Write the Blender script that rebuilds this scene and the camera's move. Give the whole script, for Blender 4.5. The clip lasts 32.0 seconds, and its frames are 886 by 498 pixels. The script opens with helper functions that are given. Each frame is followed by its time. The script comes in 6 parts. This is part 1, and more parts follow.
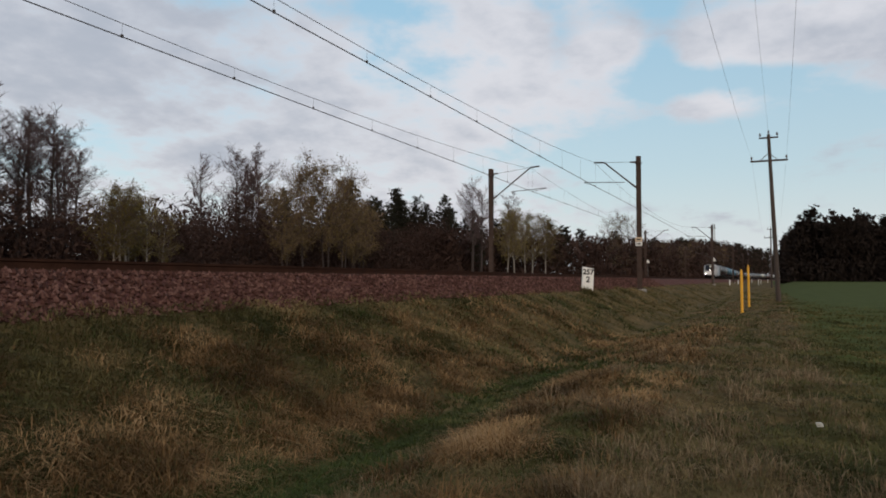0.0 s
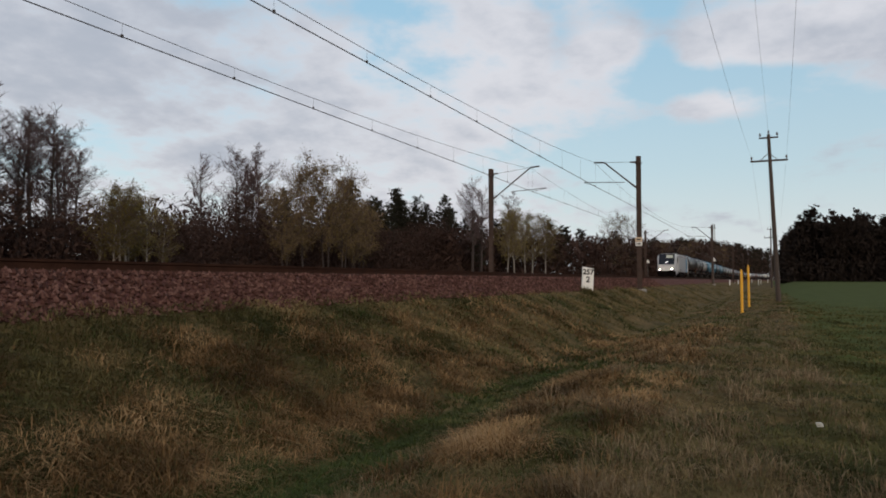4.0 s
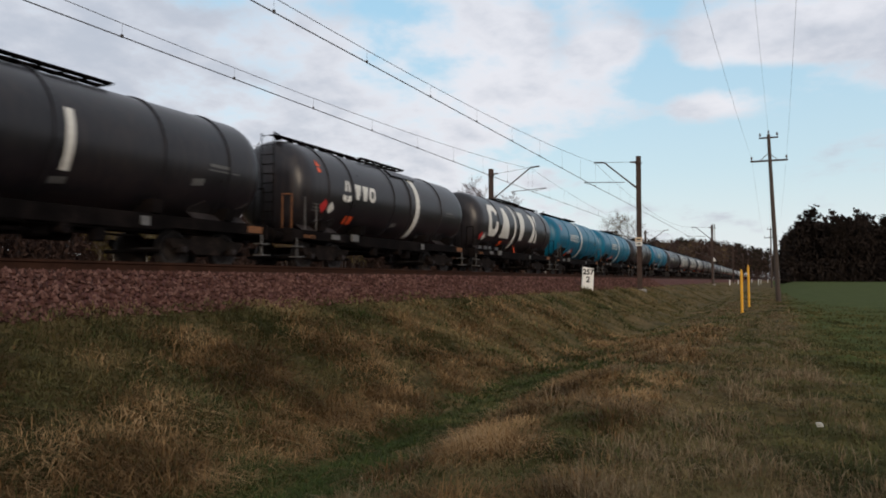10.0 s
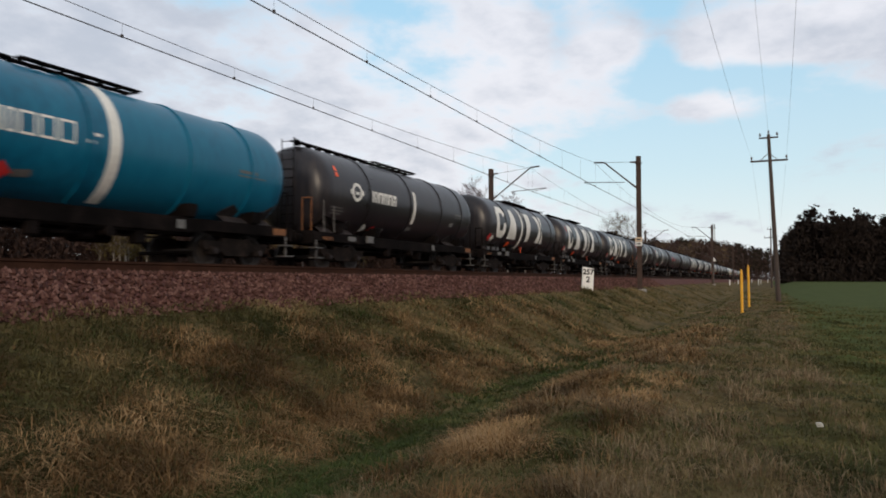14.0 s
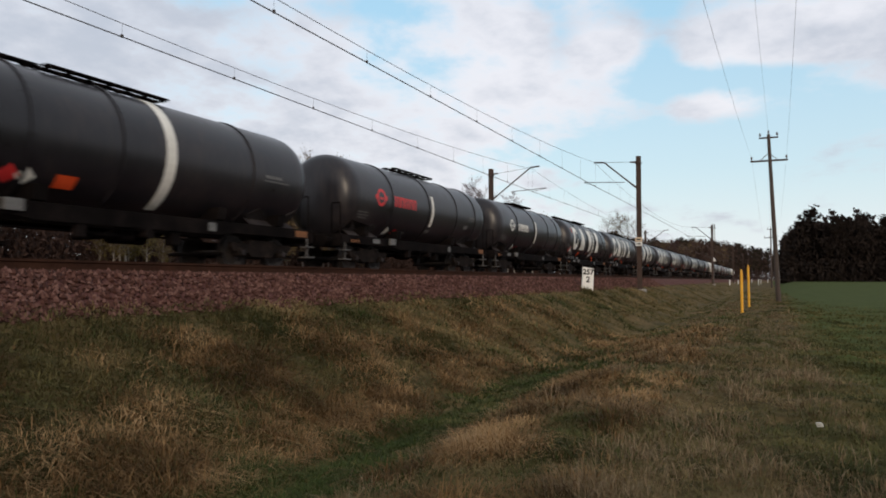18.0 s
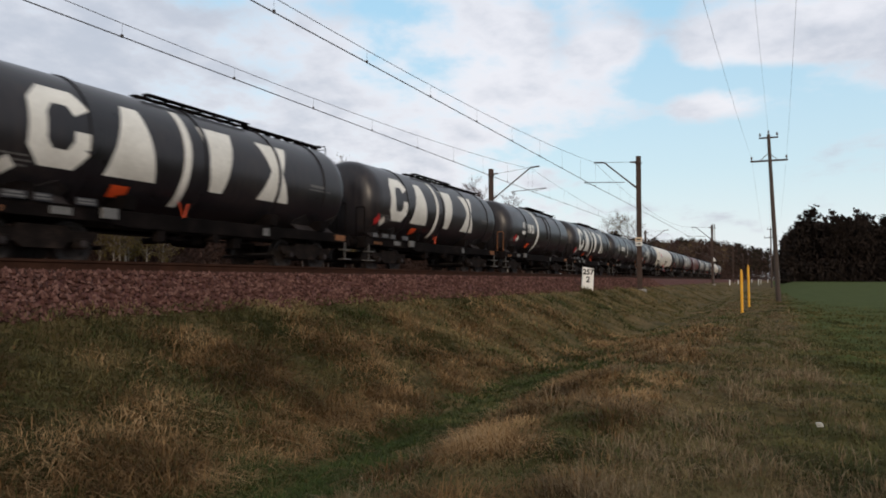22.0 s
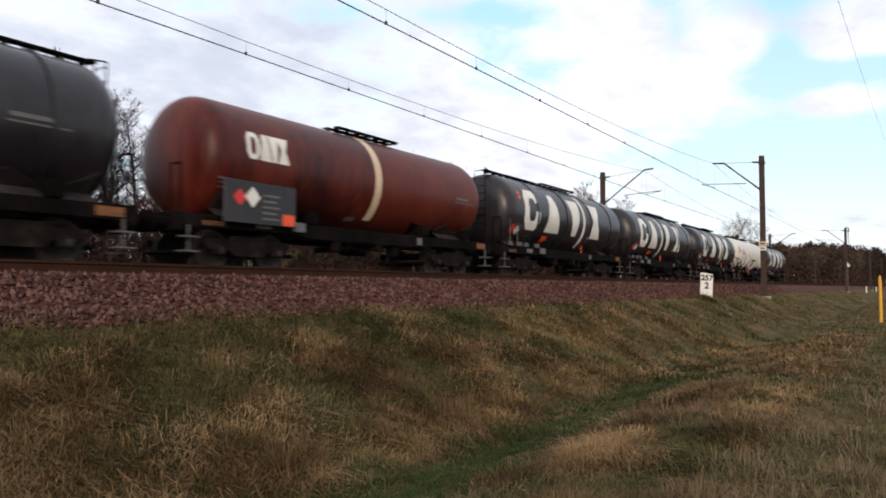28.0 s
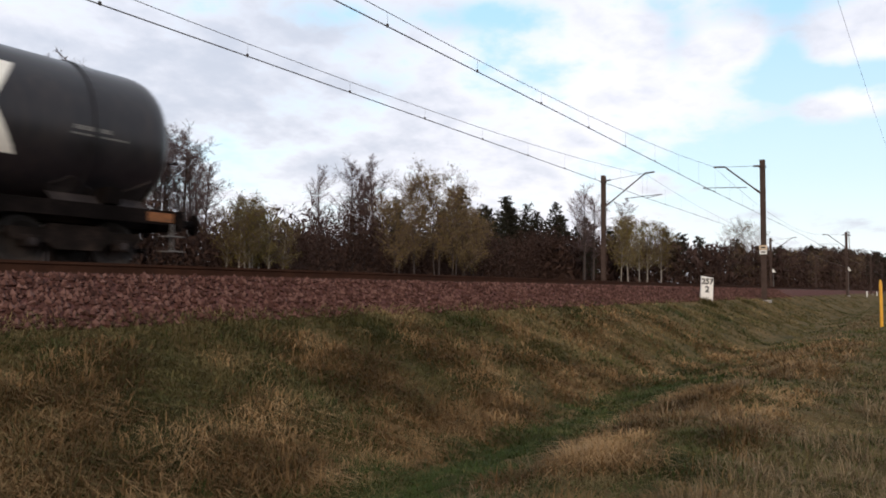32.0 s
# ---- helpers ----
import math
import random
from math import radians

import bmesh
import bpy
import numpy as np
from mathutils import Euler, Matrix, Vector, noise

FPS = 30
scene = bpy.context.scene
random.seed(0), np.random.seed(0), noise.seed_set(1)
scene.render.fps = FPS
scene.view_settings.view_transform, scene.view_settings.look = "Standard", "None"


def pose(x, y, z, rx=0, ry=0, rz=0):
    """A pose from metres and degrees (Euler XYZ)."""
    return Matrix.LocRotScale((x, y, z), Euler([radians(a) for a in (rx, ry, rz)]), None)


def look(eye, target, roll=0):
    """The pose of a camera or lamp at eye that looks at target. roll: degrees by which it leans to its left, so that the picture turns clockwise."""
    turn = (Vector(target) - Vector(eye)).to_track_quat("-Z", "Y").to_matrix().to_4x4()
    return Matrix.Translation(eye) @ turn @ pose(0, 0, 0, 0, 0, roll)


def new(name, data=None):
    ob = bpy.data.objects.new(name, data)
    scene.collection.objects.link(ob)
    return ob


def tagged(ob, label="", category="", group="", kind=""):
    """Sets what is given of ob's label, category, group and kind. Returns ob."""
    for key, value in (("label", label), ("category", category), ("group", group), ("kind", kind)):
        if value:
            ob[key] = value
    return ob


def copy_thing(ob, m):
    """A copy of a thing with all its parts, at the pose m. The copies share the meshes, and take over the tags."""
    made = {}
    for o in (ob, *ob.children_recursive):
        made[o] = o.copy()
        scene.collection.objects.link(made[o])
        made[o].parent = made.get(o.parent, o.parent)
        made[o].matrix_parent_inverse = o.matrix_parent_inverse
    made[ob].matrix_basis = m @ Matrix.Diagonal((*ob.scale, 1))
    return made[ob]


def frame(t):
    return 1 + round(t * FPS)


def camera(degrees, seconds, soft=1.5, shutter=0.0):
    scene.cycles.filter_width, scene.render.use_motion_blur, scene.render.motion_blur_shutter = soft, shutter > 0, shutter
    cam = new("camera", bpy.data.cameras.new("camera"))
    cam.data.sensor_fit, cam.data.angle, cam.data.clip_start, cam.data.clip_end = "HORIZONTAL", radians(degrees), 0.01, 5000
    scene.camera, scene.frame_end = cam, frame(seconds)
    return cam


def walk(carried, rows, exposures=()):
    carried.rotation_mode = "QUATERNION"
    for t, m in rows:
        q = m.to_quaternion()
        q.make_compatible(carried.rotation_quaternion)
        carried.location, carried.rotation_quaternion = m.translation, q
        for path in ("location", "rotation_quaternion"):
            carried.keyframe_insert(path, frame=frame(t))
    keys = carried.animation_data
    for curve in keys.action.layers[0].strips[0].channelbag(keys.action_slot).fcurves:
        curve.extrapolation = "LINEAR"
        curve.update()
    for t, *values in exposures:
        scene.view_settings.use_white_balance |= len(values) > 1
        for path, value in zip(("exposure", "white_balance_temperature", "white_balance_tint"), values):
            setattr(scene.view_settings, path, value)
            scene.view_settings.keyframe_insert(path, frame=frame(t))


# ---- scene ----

# World: x runs along the railway away from the camera, y from the camera towards the tracks, z up.
# The eye is 1.5 m over the field's edge; rail tops are at z = 1.8.
cam = camera(63.54, 32.0, soft=1.8, shutter=0.2)
EYE = (0.0, 0.0, 1.5)
TURNS = (
    (0.0, 92.49, 0.00, -65.42), (22.0, 92.49, 0.00, -65.42), (22.5, 92.85, 0.13, -64.97), (23.0, 93.04, 0.16, -59.07),
    (23.5, 93.17, 0.12, -56.92), (24.0, 92.91, -0.01, -56.86), (24.5, 92.83, 0.02, -56.78), (25.0, 92.78, -0.02, -56.77),
    (25.5, 92.78, -0.02, -56.77), (27.5, 92.87, -0.23, -56.67), (28.5, 92.89, -0.31, -56.65), (30.0, 92.89, -0.32, -56.60),
    (30.5, 92.89, -0.33, -56.60), (31.0, 93.05, -0.41, -56.65), (31.5, 92.95, -0.43, -56.61), (32.0, 93.09, -0.51, -56.63))
walk(cam, [(t, pose(*EYE, rx, ry, rz)) for t, rx, ry, rz in TURNS], exposures=((0.0, 0.0, 6500, 10), (8.0, 0.0, 6500, 10), (9.5, 0.15, 6500, 10), (12.0, 0.28, 6500, 10), (22.0, 0.28, 6500, 10), (24.0, 0.61, 6520, 12), (29.2, 0.65, 6520, 12), (30.5, 0.55, 6520, 12), (32.0, 0.55, 6520, 12)))

# ---- light ----
def sky_world():
    w = bpy.data.worlds.new("evening_sky")
    scene.world = w
    w.use_nodes = True
    nt = w.node_tree
    nt.nodes.clear()
    N = lambda kind: nt.nodes.new("ShaderNode" + kind)
    L = nt.links.new

    def math_node(op, a, b=None, c=None, clamp=False):
        n = N("Math")
        n.operation, n.use_clamp = op, clamp
        for i, v in enumerate((a, b, c)):
            if v is None:
                continue
            if isinstance(v, (int, float)):
                n.inputs[i].default_value = v
            else:
                L(v, n.inputs[i])
        return n.outputs[0]

    def ramp(v, lo, hi):
        n = N("MapRange")
        n.interpolation_type = "SMOOTHSTEP"
        L(v, n.inputs[0])
        n.inputs[1].default_value, n.inputs[2].default_value = lo, hi
        return n.outputs[0]

    def mix(f, a, b):
        n = N("Mix")
        n.data_type = "RGBA"
        for i, v in ((0, f), (6, a), (7, b)):
            if isinstance(v, (int, float)):
                n.inputs[i].default_value = v
            elif isinstance(v, tuple):
                n.inputs[i].default_value = (*v, 1)
            else:
                L(v, n.inputs[i])
        return n.outputs[2]

    co = N("TexCoord").outputs["Generated"]
    sep = N("SeparateXYZ")
    L(co, sep.inputs[0])
    x, y, z = sep.outputs
    # a flat cloud layer overhead
    h = math_node("ADD", math_node("MAXIMUM", z, 0.0), 0.24)
    comb = N("CombineXYZ")
    L(math_node("DIVIDE", x, h), comb.inputs[0])
    L(math_node("DIVIDE", y, h), comb.inputs[1])

    def cloud_noise(scale, detail, rough, off):
        m = N("VectorMath")
        m.operation = "ADD"
        L(comb.outputs[0], m.inputs[0])
        m.inputs[1].default_value = off
        n = N("TexNoise")
        L(m.outputs[0], n.inputs["Vector"])
        n.inputs["Scale"].default_value, n.inputs["Detail"].default_value, n.inputs["Roughness"].default_value = scale, detail, rough
        return n.outputs[0]

    big = cloud_noise(1.0, 3.0, 0.5, (2.3, 0.4, 0.0))
    fine = cloud_noise(4.4, 8.0, 0.58, (0.0, 5.0, 1.0))
    # broken cloud nearly everywhere, with clear sky and single banks down the line
    az = math_node("ARCTAN2", y, x)
    el = math_node("ARCSINE", z)
    cover = math_node("ADD", math_node("ADD", math_node("MULTIPLY", big, 0.35), math_node("MULTIPLY", fine, 0.62)), 0.10)

    def add_banks(value, banks):
        for a, e, wa, we, weight in banks:
            u = math_node("MULTIPLY", math_node("SUBTRACT", az, radians(a)), 1 / radians(wa))
            v = math_node("MULTIPLY", math_node("SUBTRACT", el, radians(e)), 1 / radians(we))
            far = math_node("ADD", math_node("MULTIPLY", u, u), math_node("MULTIPLY", v, v))
            value = math_node("MULTIPLY_ADD", math_node("EXPONENT", math_node("MULTIPLY", far, -1.0)), weight, value)
        return value

    mask = ramp(add_banks(cover, CLOUD_BANKS), 0.405, 0.60)
    thick = ramp(add_banks(math_node("ADD", math_node("MULTIPLY", big, 0.4), math_node("MULTIPLY", fine, 0.6)), GREY_BANKS), 0.40, 0.68)

    sky = N("TexSky")
    sky.sky_type, sky.sun_disc = "NISHITA", False
    sky.sun_elevation, sky.sun_rotation = radians(7), radians(200)
    sky.air_density, sky.dust_density, sky.ozone_density = 1.0, 0.6, 1.6
    glow = N("Mix")
    glow.data_type = "RGBA"
    glow.blend_type = "MULTIPLY"
    glow.inputs[0].default_value = 1.0
    L(sky.outputs[0], glow.inputs[6])
    glow.inputs[7].default_value = (*SKY_TINT, 1)
    cloud = mix(thick, CLOUD_LIGHT, CLOUD_DARK)
    low = ramp(z, 0.16, 0.0)
    clear = mix(ramp(z, 0.05, 0.42), CLEAR_LOW, CLEAR_HIGH)
    blue = mix(0.75, glow.outputs[2], clear)
    veil = mix(math_node("MULTIPLY", low, 0.75), blue, HAZE)
    both = mix(math_node("MULTIPLY", mask, 0.86), veil, cloud)
    final = mix(math_node("MULTIPLY", ramp(z, 0.10, 0.0), 0.35), both, HAZE)
    bg = N("Background")
    bg.inputs[1].default_value = SKY_STRENGTH
    L(final, bg.inputs[0])
    out = N("OutputWorld")
    L(bg.outputs[0], out.inputs[0])


SKY_STRENGTH = 0.10
# azimuth, height, widths (degrees) and weight of cloud banks (+) and clear gaps (-)
CLOUD_BANKS = ((-2, 5, 13, 10, -0.24), (-3, 16.6, 8.5, 2.4, 0.20), (3.4, 12.9, 3.2, 0.9, 0.22), (11.6, 17.9, 2.0, 0.8, 0.16), (15.2, 18.6, 1.6, 2.2, -0.16),
               (8.0, 20.4, 5.0, 1.4, -0.18), (31, 21, 5, 1.2, -0.16), (43, 20.5, 4, 1.6, -0.12), (7.4, 16.5, 1.8, 3.4, -0.22), (0, 15.0, 9, 0.8, -0.17), (9, 8.5, 7, 3.2, -0.20), (16.5, 21.2, 1.5, 1.0, -0.12), (39, 15.5, 3, 1.2, -0.07))
# the same for how grey the cloud is: thin bright cloud over the line, greyer cloud to its side
GREY_BANKS = ((17, 16, 9, 6, -0.09), (50, 15, 12, 10, 0.08))
SKY_TINT = (1.8, 1.8, 1.8)
CLEAR_LOW = (6.1, 7.45, 8.1)
CLEAR_HIGH = (3.8, 6.4, 8.3)
CLOUD_LIGHT = (7.6, 7.4, 7.75)
CLOUD_DARK = (4.5, 4.65, 5.3)
HAZE = (6.95, 7.2, 7.45)
sky_world()
sun_data = bpy.data.lights.new("sun", "SUN")
sun_data.energy, sun_data.angle, sun_data.color = 1.25, radians(16), (1.0, 0.80, 0.60)
sun = new("sun", sun_data)
sun.matrix_world = look((0, 0, 60), (0 + 8.5, 0 + 5.0, 56.5))

# ---- materials ----
def material(name, colors, scale=3.0, rough=0.7, metal=0.0, bump=0.0, bump_scale=40.0, fine=0.35, island=0.0, objects=0.0, stretch=(1, 1, 1), specular=0.5, spread=0.18):
    """Two-scale noise between colours (two or three), with fine relief."""
    m = bpy.data.materials.new(name)
    m.use_nodes = True
    nt = m.node_tree
    bsdf = nt.nodes["Principled BSDF"]
    N = lambda kind: nt.nodes.new("ShaderNode" + kind)
    L = nt.links.new
    co = N("TexCoord").outputs["Object"]
    mp = N("Mapping")
    mp.inputs["Scale"].default_value = stretch
    L(co, mp.inputs[0])
    a, b = N("TexNoise"), N("TexNoise")
    for n, s, d in ((a, scale, 4.0), (b, scale * 9.0, 3.0)):
        L(mp.outputs[0], n.inputs["Vector"])
        n.inputs["Scale"].default_value, n.inputs["Detail"].default_value = s, d
    mx = N("Mix")
    mx.inputs[0].default_value = fine
    L(a.outputs[0], mx.inputs[2])
    L(b.outputs[0], mx.inputs[3])
    value = mx.outputs[0]
    if island or objects:
        src = N("NewGeometry").outputs["Random Per Island"] if island else N("ObjectInfo").outputs["Random"]
        mm = N("Mix")
        mm.inputs[0].default_value = island or objects
        L(value, mm.inputs[2])
        L(src, mm.inputs[3])
        value = mm.outputs[0]
    cr = N("ValToRGB")
    L(value, cr.inputs[0])
    e = cr.color_ramp.elements
    lo, hi = (0.5 - spread - 0.32 * (island or objects), 0.5 + spread + 0.32 * (island or objects))
    e[0].position, e[0].color = lo, (*colors[0], 1)
    e[1].position, e[1].color = hi, (*colors[-1], 1)
    for i, c in enumerate(colors[1:-1]):
        k = e.new(lo + (hi - lo) * (i + 1) / (len(colors) - 1))
        k.color = (*c, 1)
    L(cr.outputs[0], bsdf.inputs["Base Color"])
    bsdf.inputs["Metallic"].default_value = metal
    bsdf.inputs["Specular IOR Level"].default_value = specular
    rr = N("MapRange")
    L(mx.outputs[0], rr.inputs[0])
    rr.inputs[1].default_value, rr.inputs[2].default_value = 0.3, 0.7
    rr.inputs[3].default_value, rr.inputs[4].default_value = max(0.02, rough - 0.08), min(1.0, rough + 0.08)
    L(rr.outputs[0], bsdf.inputs["Roughness"])
    if bump:
        n = N("TexNoise")
        n.inputs["Scale"].default_value, n.inputs["Detail"].default_value = bump_scale, 4.0
        L(mp.outputs[0], n.inputs["Vector"])
        bp = N("Bump")
        bp.inputs["Strength"].default_value, bp.inputs["Distance"].default_value = min(1.0, bump), 0.02
        L(n.outputs[0], bp.inputs["Height"])
        L(bp.outputs[0], bsdf.inputs["Normal"])
    return m


def glowing(name, color, strength):
    m = bpy.data.materials.new(name)
    m.use_nodes = True
    b = m.node_tree.nodes["Principled BSDF"]
    b.inputs["Base Color"].default_value = (*color, 1)
    b.inputs["Emission Color"].default_value = (*color, 1)
    b.inputs["Emission Strength"].default_value = strength
    return m


def glass_dark(name, color):
    m = bpy.data.materials.new(name)
    m.use_nodes = True
    b = m.node_tree.nodes["Principled BSDF"]
    b.inputs["Base Color"].default_value = (*color, 1)
    b.inputs["Roughness"].default_value = 0.10
    b.inputs["Specular IOR Level"].default_value = 0.25
    return m


M_TANK_DARK = material("dark_tank_paint", ((0.0085, 0.0080, 0.0095), (0.015, 0.0140, 0.0165), (0.030, 0.024, 0.0235)), 0.8, 0.33, specular=0.34, bump=0.05, bump_scale=3, stretch=(1, 1, 0.25), fine=0.45)
M_TANK_BLUE = material("blue_tank_paint", ((0.002, 0.066, 0.122), (0.002, 0.105, 0.182), (0.005, 0.128, 0.208)), 0.6, 0.36, specular=0.30, bump=0.03, bump_scale=6, stretch=(1, 1, 0.3), fine=0.45)
M_TANK_RED = material("red_brown_tank_paint", ((0.022, 0.005, 0.0045), (0.070, 0.010, 0.006), (0.112, 0.020, 0.010)), 0.5, 0.42, specular=0.22, bump=0.03, bump_scale=6, stretch=(1, 1, 0.3), fine=0.35, spread=0.12)
M_TANK_WHITE = material("off_white_tank_paint", ((0.46, 0.43, 0.36), (0.58, 0.55, 0.48), (0.64, 0.61, 0.54)), 0.5, 0.5, bump=0.05, bump_scale=8)
M_WHITE = material("white_marking_paint", ((0.55, 0.53, 0.47), (0.78, 0.76, 0.69)), 1.2, 0.55)
M_CREAM = material("cream_marking_paint", ((0.50, 0.36, 0.22), (0.66, 0.52, 0.36)), 1.2, 0.55)
M_ORANGE = material("orange_panel_paint", ((0.62, 0.060, 0.012), (0.80, 0.10, 0.02)), 3, 0.5)
M_RED = material("red_panel_paint", ((0.45, 0.02, 0.02), (0.60, 0.03, 0.03)), 3, 0.5)
M_BLUE_SIGN = material("blue_panel_paint", ((0.02, 0.07, 0.25), (0.03, 0.10, 0.32)), 3, 0.5)
M_GREY_PLATE = material("grey_plate_paint", ((0.02, 0.02, 0.019), (0.19, 0.183, 0.172)), 14, 0.6, fine=0.7)
# dirty steels, darkened further so the colour holds the shade under the wagons
M_FRAME = material("dirty_steel_with_painted_shade", ((0.0028, 0.0023, 0.0023), (0.006, 0.0048, 0.0046), (0.016, 0.012, 0.011)), 2.0, 0.9, specular=0.04, bump=0.2, bump_scale=30)
M_FRAME_RUST = material("brown_dusty_shaded_bogie_steel", ((0.0045, 0.0037, 0.0033), (0.0105, 0.0082, 0.0073), (0.032, 0.023, 0.019)), 2.5, 0.9, specular=0.06, bump=0.2, bump_scale=30)
M_WHEEL = material("worn_wheel_steel", ((0.012, 0.010, 0.009), (0.034, 0.028, 0.025)), 4, 0.7, specular=0.25)
M_DUST_STEEL = material("dusty_grey_cradle_steel", ((0.012, 0.010, 0.010), (0.028, 0.023, 0.023), (0.060, 0.050, 0.047)), 2.2, 0.8, specular=0.15, bump=0.1, bump_scale=20)
M_STEEL = material("bare_steel", ((0.06, 0.057, 0.054), (0.15, 0.14, 0.13)), 5, 0.6, metal=0.2)
M_RUST = material("orange_rust", ((0.03, 0.018, 0.012), (0.16, 0.06, 0.018), (0.28, 0.11, 0.03)), 5, 0.85, fine=0.6)
M_SILVER = material("silver_grey_locomotive_paint", ((0.185, 0.180, 0.180), (0.245, 0.245, 0.250), (0.285, 0.288, 0.296)), 0.7, 0.34, fine=0.25, stretch=(1, 1, 0.5), spread=0.24)
# front cab and panel paler than the body: sky gloss put into the colour
M_SILVER_CAB = material("cab_paint_with_painted_sheen", ((0.34, 0.34, 0.34), (0.42, 0.42, 0.42), (0.47, 0.46, 0.45)), 0.9, 0.38)
M_SILVER_REAR = material("dusty_cab_paint", ((0.21, 0.197, 0.185), (0.295, 0.28, 0.268), (0.35, 0.335, 0.322)), 1.1, 0.40, fine=0.3)
M_FRONT = material("white_front_paint_with_sheen", ((0.42, 0.40, 0.37), (0.56, 0.55, 0.53), (0.64, 0.63, 0.61)), 1.6, 0.4, fine=0.4)
M_POLISHED = material("polished_handrail_steel", ((0.60, 0.59, 0.57), (0.75, 0.74, 0.71)), 6, 0.35, metal=0.1)
M_ROOF_DIRT = material("brown_dusty_roof_paint", ((0.065, 0.046, 0.038), (0.16, 0.13, 0.115), (0.28, 0.245, 0.225)), 1.3, 0.7, fine=0.5)
M_ROOF_PALE = material("pale_dusty_roof_paint", ((0.14, 0.12, 0.105), (0.25, 0.235, 0.22), (0.33, 0.32, 0.31)), 1.1, 0.6, fine=0.5)
M_LAMP_LOW = glowing("low_headlight_glow", (1.0, 0.90, 0.76), 160.0)
M_LOCO_BLUE = material("bright_blue_panel_paint", ((0.001, 0.135, 0.265), (0.002, 0.185, 0.345)), 0.8, 0.4, fine=0.5, specular=0.3)
M_ROOF = material("dark_grey_roof_paint", ((0.07, 0.065, 0.06), (0.13, 0.12, 0.11)), 1.5, 0.6)
M_BLACK = material("black_rubber", ((0.008, 0.008, 0.008), (0.016, 0.016, 0.016)), 5, 0.6)
# grey base colour stands in for much of the sky's reflection
M_SIDE_GLASS = material("side_glass_with_painted_sky_sheen", ((0.10, 0.105, 0.11), (0.16, 0.165, 0.17)), 1.5, 0.14, specular=0.8)
M_SCREEN = glass_dark("tinted_windscreen_glass", (0.010, 0.012, 0.018))
M_LAMP = glowing("headlight_glow", (1.0, 0.90, 0.76), 160.0)
M_BLIND = material("pale_sun_blind", ((0.42, 0.42, 0.34), (0.50, 0.50, 0.42)), 4, 0.8)
M_RAIL = material("rusty_rail_steel", ((0.022, 0.010, 0.006), (0.045, 0.020, 0.012)), 3, 0.85, bump=0.1, specular=0.08)
M_SLEEPER = material("brown_dusted_sleeper_concrete", ((0.050, 0.034, 0.028), (0.110, 0.080, 0.068), (0.21, 0.165, 0.145)), 2, 0.9, bump=0.2, specular=0.08, spread=0.12)
M_CONCRETE = material("weathered_concrete", ((0.20, 0.18, 0.16), (0.34, 0.31, 0.28)), 2, 0.85, bump=0.2)
M_MAST = material("brown_grey_mast_steel", ((0.036, 0.023, 0.018), (0.070, 0.046, 0.036)), 2, 0.8, specular=0.2)
M_WIRE = material("dark_copper_wire", ((0.035, 0.028, 0.026), (0.05, 0.04, 0.036)), 2, 0.6)
M_INSULATOR = material("brown_glazed_porcelain", ((0.05, 0.03, 0.025), (0.08, 0.05, 0.04)), 5, 0.3)
M_POLE_WOOD = material("weathered_pole_wood", ((0.034, 0.024, 0.019), (0.075, 0.054, 0.042)), 1.0, 0.9, bump=0.3, bump_scale=20, stretch=(4, 4, 0.3))
M_YELLOW = material("yellow_marker_paint", ((0.60, 0.28, 0.012), (0.76, 0.39, 0.02)), 3, 0.55)
M_SIGN = material("white_sign_enamel", ((0.62, 0.61, 0.57), (0.78, 0.77, 0.73)), 4, 0.5)
M_BALLAST_BED = material("brown_ballast", ((0.030, 0.013, 0.010), (0.076, 0.033, 0.027), (0.135, 0.064, 0.053)), 6.0, 0.9, bump=1.0, bump_scale=22, fine=0.6, specular=0.05)
M_STONE = material("brown_granite_ballast_stone", ((0.025, 0.011, 0.008), (0.070, 0.032, 0.025), (0.155, 0.085, 0.069)), 0.6, 0.9, island=0.55, specular=0.1)
M_GREEN_BLADE = material("green_grass_blade", ((0.031, 0.036, 0.012), (0.067, 0.067, 0.024), (0.140, 0.115, 0.048)), 0.8, 0.85, island=0.05, specular=0.05, fine=0.18, spread=0.11)
M_BANK_BLADE = material("olive_brown_bank_blade", ((0.046, 0.045, 0.017), (0.108, 0.090, 0.039), (0.215, 0.155, 0.076)), 0.6, 0.85, fine=0.18, island=0.05, specular=0.05, spread=0.10)
M_DRY_BLADE = material("dry_grass_blade", ((0.054, 0.034, 0.015), (0.145, 0.088, 0.040), (0.31, 0.200, 0.100)), 1.0, 0.85, fine=0.20, island=0.05, specular=0.05, spread=0.11)
M_DITCH_BLADE = material("ditch_grass_blade", ((0.014, 0.023, 0.006), (0.030, 0.046, 0.012), (0.060, 0.076, 0.022)), 0.6, 0.85, island=0.3, specular=0.08)
M_PALE_BLADE = material("pale_straw_blade", ((0.065, 0.045, 0.026), (0.140, 0.100, 0.058), (0.30, 0.225, 0.14)), 0.9, 0.85, island=0.35, specular=0.08)
M_BARK = material("dark_bark", ((0.020, 0.013, 0.011), (0.046, 0.032, 0.027)), 3, 0.9, bump=0.4)
M_TWIG = material("grey_brown_twigs", ((0.062, 0.042, 0.040), (0.125, 0.088, 0.084)), 0.6, 0.9, specular=0.1)
M_BIRCH = material("white_birch_bark", ((0.06, 0.05, 0.042), (0.19, 0.168, 0.145), (0.32, 0.29, 0.255)), 1.2, 0.8, stretch=(1, 1, 2))
